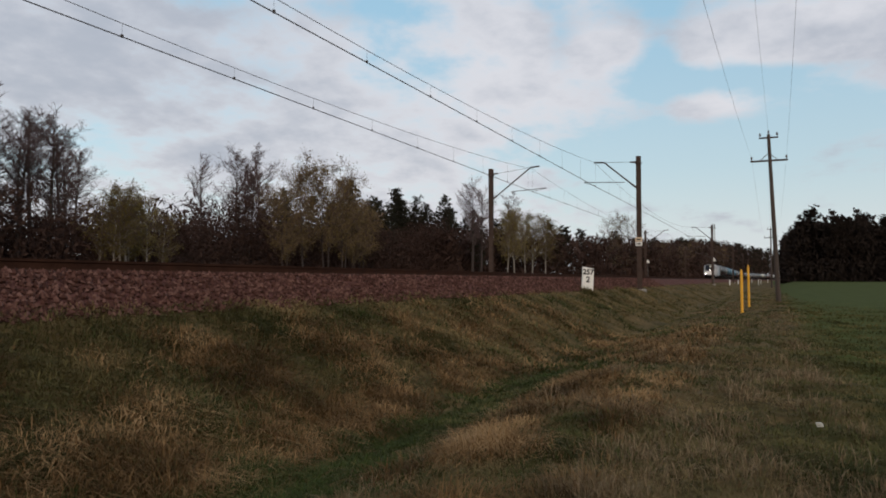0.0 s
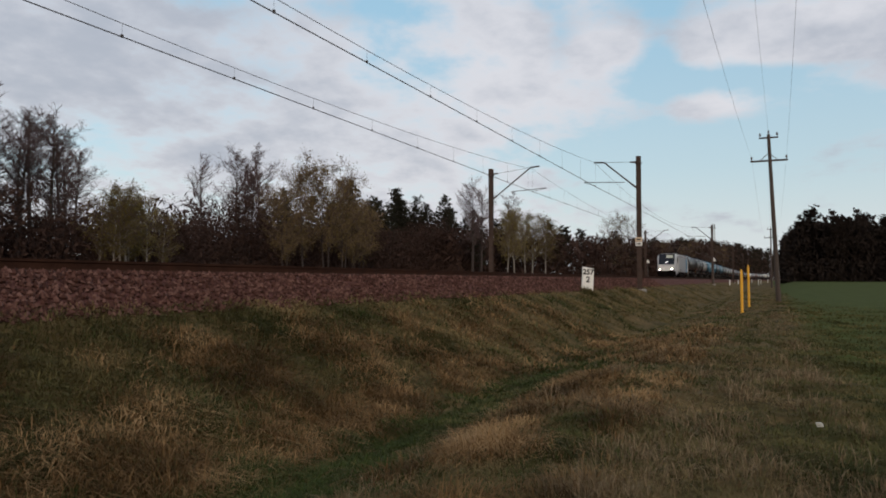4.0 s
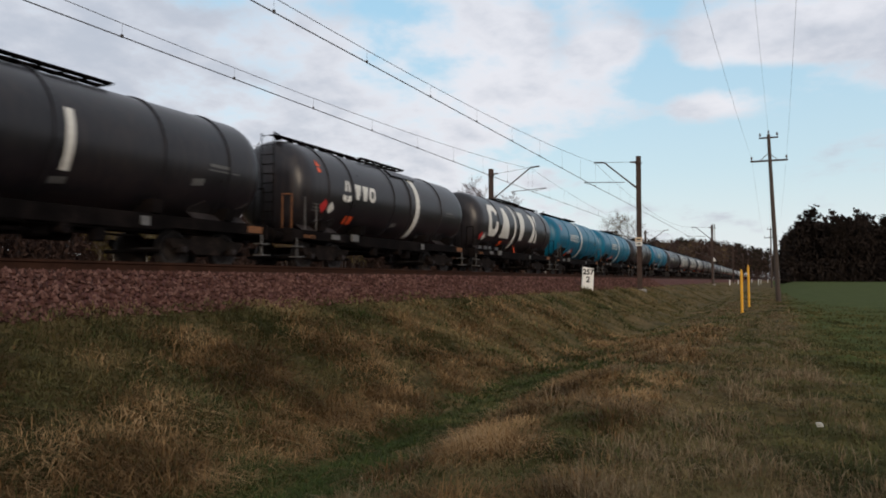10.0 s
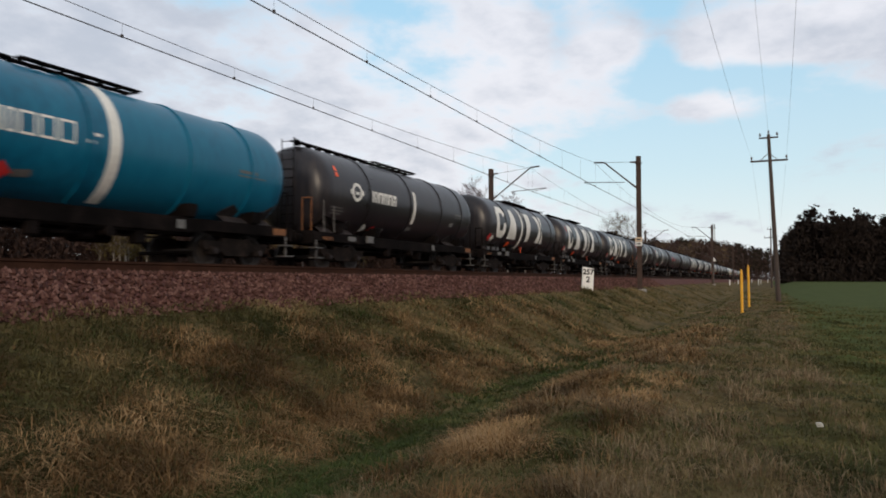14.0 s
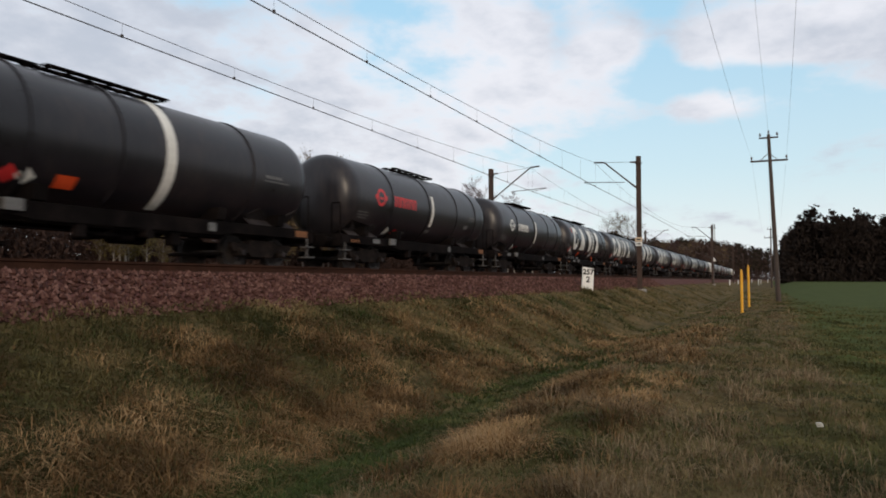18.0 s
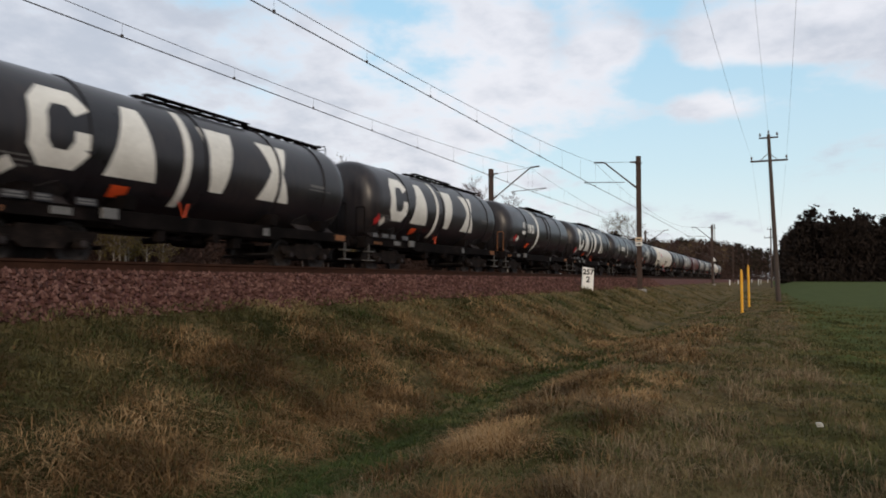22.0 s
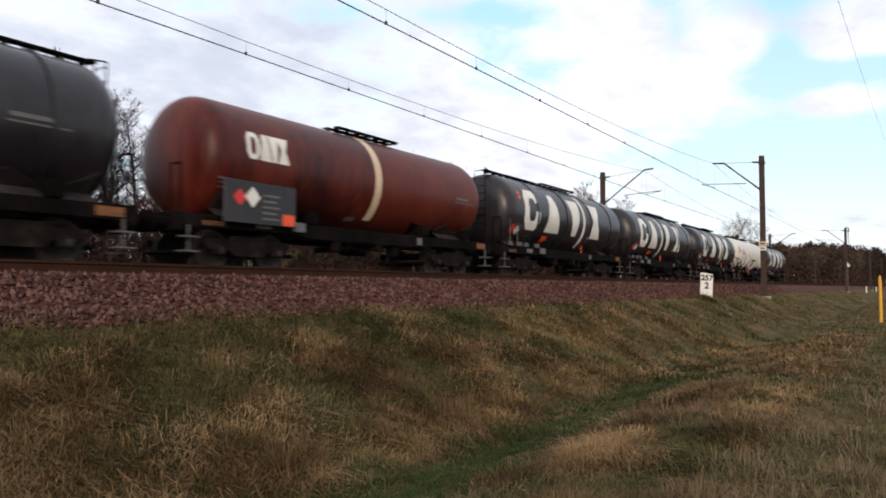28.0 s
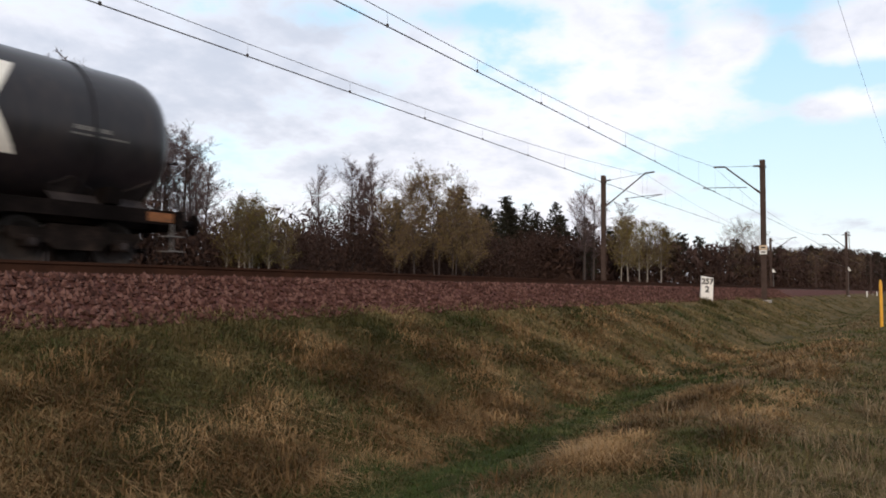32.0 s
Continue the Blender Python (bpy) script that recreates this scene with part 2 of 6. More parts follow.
M_LEAF_BIRCH = material("young_birch_leaf", ((0.095, 0.076, 0.026), (0.215, 0.170, 0.062)), 0.4, 0.85, island=0.5, specular=0.1)
M_LEAF_OLIVE = material("olive_spring_leaf", ((0.085, 0.060, 0.026), (0.190, 0.138, 0.060)), 0.4, 0.85, island=0.5, specular=0.1)
M_NEEDLE = material("dark_pine_needle", ((0.010, 0.010, 0.006), (0.024, 0.023, 0.013)), 0.5, 0.9, island=0.5, specular=0.08)
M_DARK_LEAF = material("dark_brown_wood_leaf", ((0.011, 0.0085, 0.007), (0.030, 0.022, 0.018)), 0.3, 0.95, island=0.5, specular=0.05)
M_THICKET = material("brown_thicket_twig", ((0.023, 0.0135, 0.011), (0.070, 0.044, 0.036)), 0.15, 0.95, island=0.4, specular=0.05)


def ground_material():
    m = material("rough_grass_ground", ((0.034, 0.030, 0.013), (0.080, 0.060, 0.026), (0.160, 0.105, 0.050)), 0.7, 0.95, bump=1.0, bump_scale=9, fine=0.45, specular=0.05)
    nt = m.node_tree
    N = lambda kind: nt.nodes.new("ShaderNode" + kind)
    L = nt.links.new
    bsdf = nt.nodes["Principled BSDF"]
    dry = bsdf.inputs["Base Color"].links[0].from_socket
    co = N("TexCoord").outputs["Object"]
    sep = N("SeparateXYZ")
    L(co, sep.inputs[0])
    n = N("TexNoise")
    n.inputs["Scale"].default_value, n.inputs["Detail"].default_value = 0.3, 3.0
    L(co, n.inputs["Vector"])
    ad = N("Math")
    ad.operation = "MULTIPLY_ADD"
    L(n.outputs[0], ad.inputs[0])
    ad.inputs[1].default_value = 2.4
    L(sep.outputs[1], ad.inputs[2])
    mr = N("MapRange")
    L(ad.outputs[0], mr.inputs[0])
    mr.inputs[1].default_value, mr.inputs[2].default_value = 0.75, -0.25
    crop = N("TexNoise")
    crop.inputs["Scale"].default_value, crop.inputs["Detail"].default_value = 0.8, 5.0
    L(co, crop.inputs["Vector"])
    ramp = N("ValToRGB")
    L(crop.outputs[0], ramp.inputs[0])
    ramp.color_ramp.elements[0].color = (0.030, 0.040, 0.010, 1)
    ramp.color_ramp.elements[1].color = (0.062, 0.078, 0.021, 1)
    mx = N("Mix")
    mx.data_type = "RGBA"
    L(mr.outputs[0], mx.inputs[0])
    L(dry, mx.inputs[6])
    L(ramp.outputs[0], mx.inputs[7])
    L(mx.outputs[2], bsdf.inputs["Base Color"])
    return m


M_GROUND = ground_material()

# ---- mesh helpers ----
def part(name, bm, mat, parent=None, label="", smooth=False):
    """Link a bmesh as one mesh object under a thing or a part."""
    me = bpy.data.meshes.new(name)
    bm.to_mesh(me)
    bm.free()
    me.materials.append(mat)
    if smooth:
        me.polygons.foreach_set("use_smooth", [True] * len(me.polygons))
    ob = new(name, me)
    ob.parent = parent
    if label:
        ob["label"] = label
    return ob


def part_data(name, verts, faces, mat, parent=None, label="", smooth=False):
    me = bpy.data.meshes.new(name)
    me.from_pydata(verts, [], faces)
    me.materials.append(mat)
    if smooth:
        me.polygons.foreach_set("use_smooth", [True] * len(me.polygons))
    me.update()
    ob = new(name, me)
    ob.parent = parent
    if label:
        ob["label"] = label
    return ob


def again(src, name, m, parent, label=""):
    """Another object on the same mesh, at m in its parent's space."""
    ob = new(name, src.data)
    ob.parent = parent
    ob.matrix_local = m
    if label:
        ob["label"] = label
    return ob


def box(bm, x0, x1, y0, y1, z0, z1, bevel=0.0):
    g = bmesh.ops.create_cube(bm, size=1)
    vs = g["verts"]
    bmesh.ops.scale(bm, vec=(x1 - x0, y1 - y0, z1 - z0), verts=vs)
    bmesh.ops.translate(bm, vec=((x0 + x1) / 2, (y0 + y1) / 2, (z0 + z1) / 2), verts=vs)
    if bevel:
        es = {e for v in vs for e in v.link_edges}
        bmesh.ops.bevel(bm, geom=list(es), offset=bevel, segments=1, affect="EDGES")


def boxes(*rows, bevel=0.0):
    bm = bmesh.new()
    for r in rows:
        box(bm, *r, bevel=bevel)
    return bm


def rod(bm, p, q, r0, r1=None, n=8):
    p, q = Vector(p), Vector(q)
    d = q - p
    m = Matrix.Translation((p + q) / 2) @ d.to_track_quat("Z", "Y").to_matrix().to_4x4()
    bmesh.ops.create_cone(bm, cap_ends=True, segments=n, radius1=r0, radius2=r0 if r1 is None else r1, depth=d.length, matrix=m)


def rods(*rows, n=8):
    bm = bmesh.new()
    for p, q, r in rows:
        rod(bm, p, q, r, n=n)
    return bm


def lathe(profile, segs=40, axis_z=0.0):
    """Revolve (x, radius) pairs round the x axis at height axis_z."""
    bm = bmesh.new()
    rings = []
    for x, r in profile:
        if r < 1e-4:
            rings.append([bm.verts.new((x, 0, axis_z))])
        else:
            rings.append([bm.verts.new((x, r * math.cos(2 * math.pi * i / segs), axis_z + r * math.sin(2 * math.pi * i / segs))) for i in range(segs)])
    for a, b in zip(rings, rings[1:]):
        for i in range(segs):
            j = (i + 1) % segs
            if len(a) == 1 and len(b) > 1:
                bm.faces.new((a[0], b[j], b[i]))
            elif len(b) == 1 and len(a) > 1:
                bm.faces.new((a[i], a[j], b[0]))
            elif len(a) > 1:
                bm.faces.new((a[i], a[j], b[j], b[i]))
    bmesh.ops.recalc_face_normals(bm, faces=bm.faces)
    return bm


def extrude_profile(pts, y0, y1):
    """A slab from (x, z) outline points between y0 and y1."""
    bm = bmesh.new()
    a = [bm.verts.new((x, y0, z)) for x, z in pts]
    b = [bm.verts.new((x, y1, z)) for x, z in pts]
    bm.faces.new(a)
    bm.faces.new(b[::-1])
    for i in range(len(pts)):
        j = (i + 1) % len(pts)
        bm.faces.new((a[i], b[i], b[j], a[j]))
    bmesh.ops.recalc_face_normals(bm, faces=bm.faces)
    return bm


def cable(points, r, n=6):
    """One unbroken round wire through the points."""
    bm = bmesh.new()
    pts = [Vector(p) for p in points]
    rings = []
    for i, p in enumerate(pts):
        d = (pts[min(i + 1, len(pts) - 1)] - pts[max(i - 1, 0)]).normalized()
        u = d.cross(Vector((0, 0, 1))).normalized()
        w = u.cross(d)
        rings.append([bm.verts.new(p + (u * math.cos(2 * math.pi * k / n) + w * math.sin(2 * math.pi * k / n)) * r) for k in range(n)])
    for a, b in zip(rings, rings[1:]):
        for k in range(n):
            j = (k + 1) % n
            bm.faces.new((a[k], a[j], b[j], b[k]))
    return bm


# ---- the line of the railway ----
RAIL = 1.8
FAR, NEAR = 14.5, 10.2
BEND, RADIUS = 420.0, 1500.0


def on_line(s, q=FAR):
    """Place and heading at s metres along the far track, q metres to its side (q = FAR is its centre)."""
    if s <= BEND:
        return s, q, 0.0
    a = min((s - BEND) / RADIUS, 0.6)
    over = (s - BEND) - a * RADIUS
    r = RADIUS + q - FAR
    return (BEND + r * math.sin(a) + over * math.cos(a), FAR - RADIUS + r * math.cos(a) - over * math.sin(a), -a)


def line_pose(s, q, z):
    x, y, a = on_line(s, q)
    return pose(x, y, z, 0, 0, math.degrees(a))


def ground_height(q):
    """Height of the ground across the line: field, verge, ditch, bank, formation, far side."""
    qs = (-1500, -6, -1.5, 1.8, 3.3, 4.1, 4.7, 6.2, 7.75, 8.6, 16.6, 17.5, 21, 24, 30, 48, 1500)
    zs = (-0.2, -0.05, 0.0, 0.05, -0.22, -0.36, -0.25, 0.42, 1.10, 1.15, 1.15, 1.05, 0.0, -0.2, 0.2, 0.4, 0.6)
    return np.interp(q, qs, zs)


def lumps(s, q):
    """Tussocks and hollows of the unmown verge."""
    if q > 7.6 or q < -30 or abs(s) > 130:
        return 0.03 * noise.noise((s * 0.05, q * 0.05, 0))
    soft = min(1.0, (7.6 - q) / 0.8)
    wild = min(1.0, max(0.15, (q + 2.6) / 0.8))
    return soft * (0.08 * noise.noise((s * 0.35, q * 0.5, 0)) + wild * (0.10 * noise.noise((s * 1.3, q * 1.5, 5)) + 0.07 * noise.noise((s * 2.7, q * 3.0, 9))))


def field_rise(s, q):
    """The crop field climbs gently along the line, away from the verge."""
    k = min(1.0, max(0.0, (s - 30) / 150.0))
    return 1.15 * k * k * (3 - 2 * k) * min(1.0, max(0.0, (-q - 1.0) / 4.0))


def build_ground():
    ss = np.concatenate([np.linspace(-1500, -60, 10), np.linspace(-40, 0, 11), np.arange(0.75, 2.9, 0.75), np.arange(3, 16, 0.15), np.arange(16, 26, 0.3), np.arange(26, 50, 0.75), np.arange(50, 130, 3), np.arange(130, 420, 14), np.linspace(430, 2600, 40)])
    qs = np.concatenate([np.linspace(-1300, -120, 10), np.linspace(-100, -14, 14), np.arange(-12, -3, 0.5), np.arange(-3, 7.8, 0.15), np.arange(7.8, 9, 0.3), np.arange(9, 26, 1.0), np.linspace(27, 90, 14), np.linspace(110, 1300, 10)])
    verts, faces = [], []
    for s in ss:
        for q in qs:
            x, y, _ = on_line(s, q)
            z = float(ground_height(q))
            z += lumps(s, q) + field_rise(s, q)
            verts.append((x, y, z))
    w = len(qs)
    for i in range(len(ss) - 1):
        for j in range(w - 1):
            faces.append((i * w + j, (i + 1) * w + j, (i + 1) * w + j + 1, i * w + j + 1))
    return tagged(part_data("ground", verts, faces, M_GROUND, smooth=True), "rough grass verge, ditch and young green field", "ground", kind="structure")


build_ground()


def sweep(points, ss, z0=0.0):
    """Sweep an open outline of (q, z) along the line."""
    verts, faces = [], []
    for s in ss:
        for q, z in points:
            x, y, _ = on_line(s, q)
            verts.append((x, y, z + z0))
    w = len(points)
    for i in range(len(ss) - 1):
        for j in range(w - 1):
            faces.append((i * w + j, (i + 1) * w + j, (i + 1) * w + j + 1, i * w + j + 1))
    return verts, faces


LINE = np.concatenate([np.linspace(-540, -100, 12), np.linspace(-80, 415, 40), np.arange(422, 900, 12)])
v, f = sweep(((17.25, 1.02), (16.4, 1.60), (13.0, 1.64), (11.7, 1.64), (9.2, 1.61), (8.65, 1.58), (7.6, 1.04)), LINE)
tagged(part_data("ballast", v, f, M_BALLAST_BED), "brown granite ballast bed of a double track", "ballast", kind="structure")


def ballast_stones():
    rng = np.random.default_rng(5)
    n = 17000
    s = 3 + 55 * rng.random(n) ** 1.4
    k = rng.random(n)
    q = 7.55 + 1.35 * k
    z = np.where(q < 8.65, 1.04 + (q - 7.6) * 0.514, 1.58 + (q - 8.65) * 0.05)
    size = rng.uniform(0.018, 0.056, n)
    octa = np.array(((1, 0, 0), (0, 1, 0), (-1, 0, 0), (0, -1, 0), (0, 0, 1), (0, 0, -1)), float)
    tri = np.array(((0, 1, 4), (1, 2, 4), (2, 3, 4), (3, 0, 4), (1, 0, 5), (2, 1, 5), (3, 2, 5), (0, 3, 5)))
    jit = octa[None] * rng.uniform(0.55, 1.25, (n, 6, 1)) + rng.uniform(-0.25, 0.25, (n, 6, 3))
    pts = jit * size[:, None, None]
    pts += np.stack([s, q, z + size * 0.4], 1)[:, None]
    idx = (tri[None] + 6 * np.arange(n)[:, None, None]).reshape(-1, 3)
    me = bpy.data.meshes.new("ballast_stones")
    me.from_pydata(pts.reshape(-1, 3).tolist(), [], idx.tolist())
    me.materials.append(M_STONE)
    return tagged(new("ballast_stones", me), "loose brown granite stones on the ballast shoulder", "ballast", kind="stuff")


ballast_stones()

RAIL_SECTION = ((0.036, 0.0), (0.036, -0.035), (0.012, -0.05), (0.012, -0.14), (0.07, -0.165), (0.07, -0.175), (-0.07, -0.175), (-0.07, -0.165), (-0.012, -0.14), (-0.012, -0.05), (-0.036, -0.035), (-0.036, 0.0), (0.036, 0.0))


def build_track(q):
    base = new("railway_track")
    tagged(base, "rusty steel rails on concrete sleepers in brown ballast", "railway track", "railway tracks", "structure")
    for side in (-0.7535, 0.7535):
        v, f = sweep([(q + side + a, b) for a, b in RAIL_SECTION], LINE, RAIL)
        part_data("rail", v, f, M_RAIL, base)
    first = None
    verts, faces = [], []
    cube = ((-1, -1, -1), (1, -1, -1), (1, 1, -1), (-1, 1, -1), (-1, -1, 1), (1, -1, 1), (1, 1, 1), (-1, 1, 1))
    quads = ((0, 1, 2, 3), (4, 5, 6, 7), (0, 1, 5, 4), (1, 2, 6, 5), (2, 3, 7, 6), (3, 0, 4, 7))
    for i in range(1540):
        s = -544 + i * 0.6
        x, y, a = on_line(s, q)
        if 4 <= s < 64:
            if first is None:
                first = part("sleeper", boxes((-0.13, 0.13, -1.3, 1.3, -0.1, 0.1), bevel=0.02), M_SLEEPER, base)
                first.matrix_local = pose(x, y, RAIL - 0.275)
            else:
                again(first, "sleeper", pose(x, y, RAIL - 0.275), base)
        elif s < 380:
            k = len(verts)
            for cx, cy, cz in cube:
                px, py, _ = on_line(s + cx * 0.13, q + cy * 1.3)
                verts.append((px, py, RAIL - 0.275 + cz * 0.1))
            faces.extend(tuple(k + c for c in fq) for fq in quads)
    rest = part_data("far_sleepers", verts, faces, M_SLEEPER, base)
    rest["kind"] = "stuff"
    return base


build_track(FAR)
build_track(NEAR)

# ---- trees ----
def tube(verts, faces, p, q, r0, r1, n=4):
    d = q - p
    u = d.orthogonal().normalized()
    w = d.normalized().cross(u)
    k = len(verts)
    for c, r in ((p, r0), (q, r1)):
        for i in range(n):
            t = 2 * math.pi * i / n
            verts.append(c + (u * math.cos(t) + w * math.sin(t)) * r)
    for i in range(n):
        j = (i + 1) % n
        faces.append((k + i, k + j, k + n + j, k + n + i))


def ribbon(verts, faces, p, q, w):
    u = (q - p).orthogonal().normalized() * w
    k = len(verts)
    verts.extend((p - u, p + u, q + u * 0.4, q - u * 0.4))
    faces.append((k, k + 1, k + 2, k + 3))


def leaf(verts, faces, c, size, rng):
    u = Vector((rng.gauss(0, 1), rng.gauss(0, 1), rng.gauss(0, 1))).normalized()
    w = u.orthogonal().normalized() * size * rng.uniform(0.35, 0.7)
    u = u * size
    k = len(verts)
    verts.extend((c - u, c + w, c + u * rng.uniform(0.7, 1.2), c - w))
    faces.append((k, k + 1, k + 2, k + 3))


def broadleaf(seed, height, bark, twig_mat, leaf_mat=None, leaves=0, spread=0.24, bare_below=0.3, limbs=26, twigs=34, up=0.9, leaf_size=0.09, stems=1, thick=0.0135):
    """A deciduous tree 1 unit = 1 m: tapered trunk, limbs, twigs and, where it has them, small leaves."""
    rng = random.Random(seed)
    base = new("tree")
    tv, tf, cv, cf, lv, lf = [], [], [], [], [], []
    tips = []
    for stem in range(stems):
        p = Vector((rng.uniform(-0.3, 0.3) * (stems - 1), rng.uniform(-0.3, 0.3) * (stems - 1), -0.3))
        lean = Vector((rng.uniform(-0.05, 0.05) + (stem - (stems - 1) / 2) * 0.12, rng.uniform(-0.05, 0.05), 1))
        r = height * thick / (stems ** 0.4)
        path = [p.copy()]
        for i in range(10):
            lean = (lean + Vector((rng.uniform(-0.04, 0.04), rng.uniform(-0.04, 0.04), 0.06))).normalized()
            p = p + lean * height * 0.97 / 10
            path.append(p.copy())
        for i in range(10):
            tube(tv, tf, path[i], path[i + 1], r * (1 - i / 10.6), r * (1 - (i + 1) / 10.6), 7)
        for i in range(limbs // stems):
            k = bare_below + (1 - bare_below) * (i + rng.random()) * stems / limbs
            j = min(9, int(k * 10))
            o = path[j].lerp(path[j + 1], k * 10 - j)
            az = rng.uniform(0, 2 * math.pi)
            kk = max(0, (k - bare_below) / (1 - bare_below))
            reach = height * spread * (0.5 + 0.62 * math.sin(math.pi * (0.12 + 0.80 * kk))) * rng.uniform(0.6, 1.1)
            d = Vector((math.cos(az), math.sin(az), up * rng.uniform(0.5, 1.3))).normalized()
            rr = r * (1 - k) * 0.34 + 0.010
            pts = [o]
            for h in range(4):
                d = (d + Vector((rng.uniform(-0.22, 0.22), rng.uniform(-0.22, 0.22), rng.uniform(-0.05, 0.22)))).normalized()
                pts.append(pts[-1] + d * reach / 4)
                tube(tv, tf, pts[h], pts[h + 1], rr * (1 - h / 4.6), rr * (1 - (h + 1) / 4.6), 4)
            for t in range(twigs):
                h = min(3, int(rng.uniform(0.6, 4)))
                a = pts[h].lerp(pts[h + 1], rng.random())
                e = (d * 0.35 + Vector((rng.gauss(0, 0.7), rng.gauss(0, 0.7), rng.gauss(0.3, 0.6)))).normalized()
                ln = reach * rng.uniform(0.12, 0.42)
                mid = a + e * ln * 0.55
                end = mid + (e + Vector((rng.uniform(-0.5, 0.5), rng.uniform(-0.5, 0.5), rng.uniform(0, 0.4)))).normalized() * ln * 0.5
                tube(cv, cf, a, mid, 0.015, 0.010, 3)
                ribbon(cv, cf, mid, end, 0.011)
                for extra in range(3):
                    off = mid + (e + Vector((rng.uniform(-0.9, 0.9), rng.uniform(-0.9, 0.9), rng.uniform(-0.3, 0.6)))).normalized() * ln * 0.45
                    ribbon(cv, cf, mid, off, 0.009)
                tips.append(end)
                tips.append(mid)
    for i in range(leaves):
        c = tips[rng.randrange(len(tips))] + Vector((rng.gauss(0, 0.22), rng.gauss(0, 0.22), rng.gauss(-0.05, 0.2)))
        leaf(lv, lf, c, leaf_size * rng.uniform(0.6, 1.5), rng)
    part_data("trunk", tv, tf, bark, base, smooth=True)
    part_data("branchwork", cv, cf, twig_mat, base)
    if leaves:
        part_data("crown", lv, lf, leaf_mat, base)
    return base


def pine(seed, height, thick=1.0, clumps=(16, 24), size=(0.13, 0.30)):
    rng = random.Random(seed)
    base = new("pine_tree")
    tv, tf, cv, cf = [], [], [], []
    path = [Vector((0, 0, -0.3))]
    d = Vector((0, 0, 1))
    for i in range(8):
        d = (d + Vector((rng.uniform(-0.04, 0.04), rng.uniform(-0.04, 0.04), 0.1))).normalized()
        path.append(path[-1] + d * height / 8)
    r = height * 0.012
    for i in range(8):
        tube(tv, tf, path[i], path[i + 1], r * (1 - i / 8.5), r * (1 - (i + 1) / 8.5), 6)
    n = int(54 * thick)
    for i in range(n):
        k = 0.30 + 0.70 * (i / n)
        j = min(7, int(k * 8))
        o = path[j].lerp(path[j + 1], k * 8 - j)
        az = i * 2.4 + rng.uniform(-0.4, 0.4)
        reach = height * (0.035 + 0.17 * (1 - k) ** 0.7 * min(1, (k - 0.2) * 4)) * rng.uniform(0.6, 1.2)
        d = Vector((math.cos(az), math.sin(az), rng.uniform(0.05, 0.6))).normalized()
        e = o + d * reach
        tube(tv, tf, o, e, r * 0.22, 0.015, 3)
        for t in range(rng.randint(*clumps)):
            c = o.lerp(e, rng.uniform(0.3, 1.08)) + Vector((rng.gauss(0, 0.22), rng.gauss(0, 0.22), rng.gauss(0.05, 0.17)))
            leaf(cv, cf, c, rng.uniform(*size), rng)
    part_data("trunk", tv, tf, M_BARK, base, smooth=True)
    part_data("crown", cv, cf, M_NEEDLE, base)
    return base


def scatter(masters, spots, group, label, category, base_height, ground=0.3):
    """Stand trees of a kind at (x, y, height)."""
    rng = random.Random(len(spots) * 7 + 3)
    used = set()
    for i, (x, y, h) in enumerate(spots):
        src = masters[i % len(masters)]
        k = h / base_height
        m = pose(x, y, ground, 0, 0, rng.uniform(0, 360)) @ Matrix.Diagonal((k * rng.uniform(0.9, 1.1), k * rng.uniform(0.9, 1.1), k, 1))
        if i < len(masters):
            src.matrix_basis = m
            used.add(src)
            tagged(src, label, category, group)
        else:
            c = src.copy()
            scene.collection.objects.link(c)
            c.matrix_basis = m
            for ch in src.children:
                cc = ch.copy()
                scene.collection.objects.link(cc)
                cc.parent = c
            tagged(c, label, category, group)


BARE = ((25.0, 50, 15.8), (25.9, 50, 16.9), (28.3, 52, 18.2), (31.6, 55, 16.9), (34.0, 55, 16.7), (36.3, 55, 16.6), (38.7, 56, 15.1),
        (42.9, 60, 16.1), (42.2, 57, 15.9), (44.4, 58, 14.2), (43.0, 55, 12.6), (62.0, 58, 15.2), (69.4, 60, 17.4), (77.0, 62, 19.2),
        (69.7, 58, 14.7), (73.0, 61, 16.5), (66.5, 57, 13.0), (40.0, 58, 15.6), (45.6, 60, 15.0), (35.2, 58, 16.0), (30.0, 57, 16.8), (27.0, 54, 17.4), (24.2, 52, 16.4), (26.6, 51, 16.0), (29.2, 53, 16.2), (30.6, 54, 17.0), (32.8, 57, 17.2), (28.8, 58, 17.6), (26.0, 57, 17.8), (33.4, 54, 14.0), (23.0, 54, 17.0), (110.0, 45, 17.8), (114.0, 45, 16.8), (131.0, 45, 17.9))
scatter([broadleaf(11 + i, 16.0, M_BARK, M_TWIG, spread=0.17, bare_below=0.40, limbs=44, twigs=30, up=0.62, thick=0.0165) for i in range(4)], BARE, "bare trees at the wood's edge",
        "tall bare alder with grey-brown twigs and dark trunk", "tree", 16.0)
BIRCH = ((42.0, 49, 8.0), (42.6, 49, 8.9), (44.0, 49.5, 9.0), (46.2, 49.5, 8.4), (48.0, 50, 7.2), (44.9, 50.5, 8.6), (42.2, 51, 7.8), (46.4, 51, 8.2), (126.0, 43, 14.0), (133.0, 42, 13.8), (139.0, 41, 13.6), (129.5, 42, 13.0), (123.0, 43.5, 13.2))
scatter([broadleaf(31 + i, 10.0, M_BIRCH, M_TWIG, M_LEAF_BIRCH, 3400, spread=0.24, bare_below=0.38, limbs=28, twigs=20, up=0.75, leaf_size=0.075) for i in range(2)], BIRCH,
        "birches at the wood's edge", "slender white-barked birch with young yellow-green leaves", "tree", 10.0)
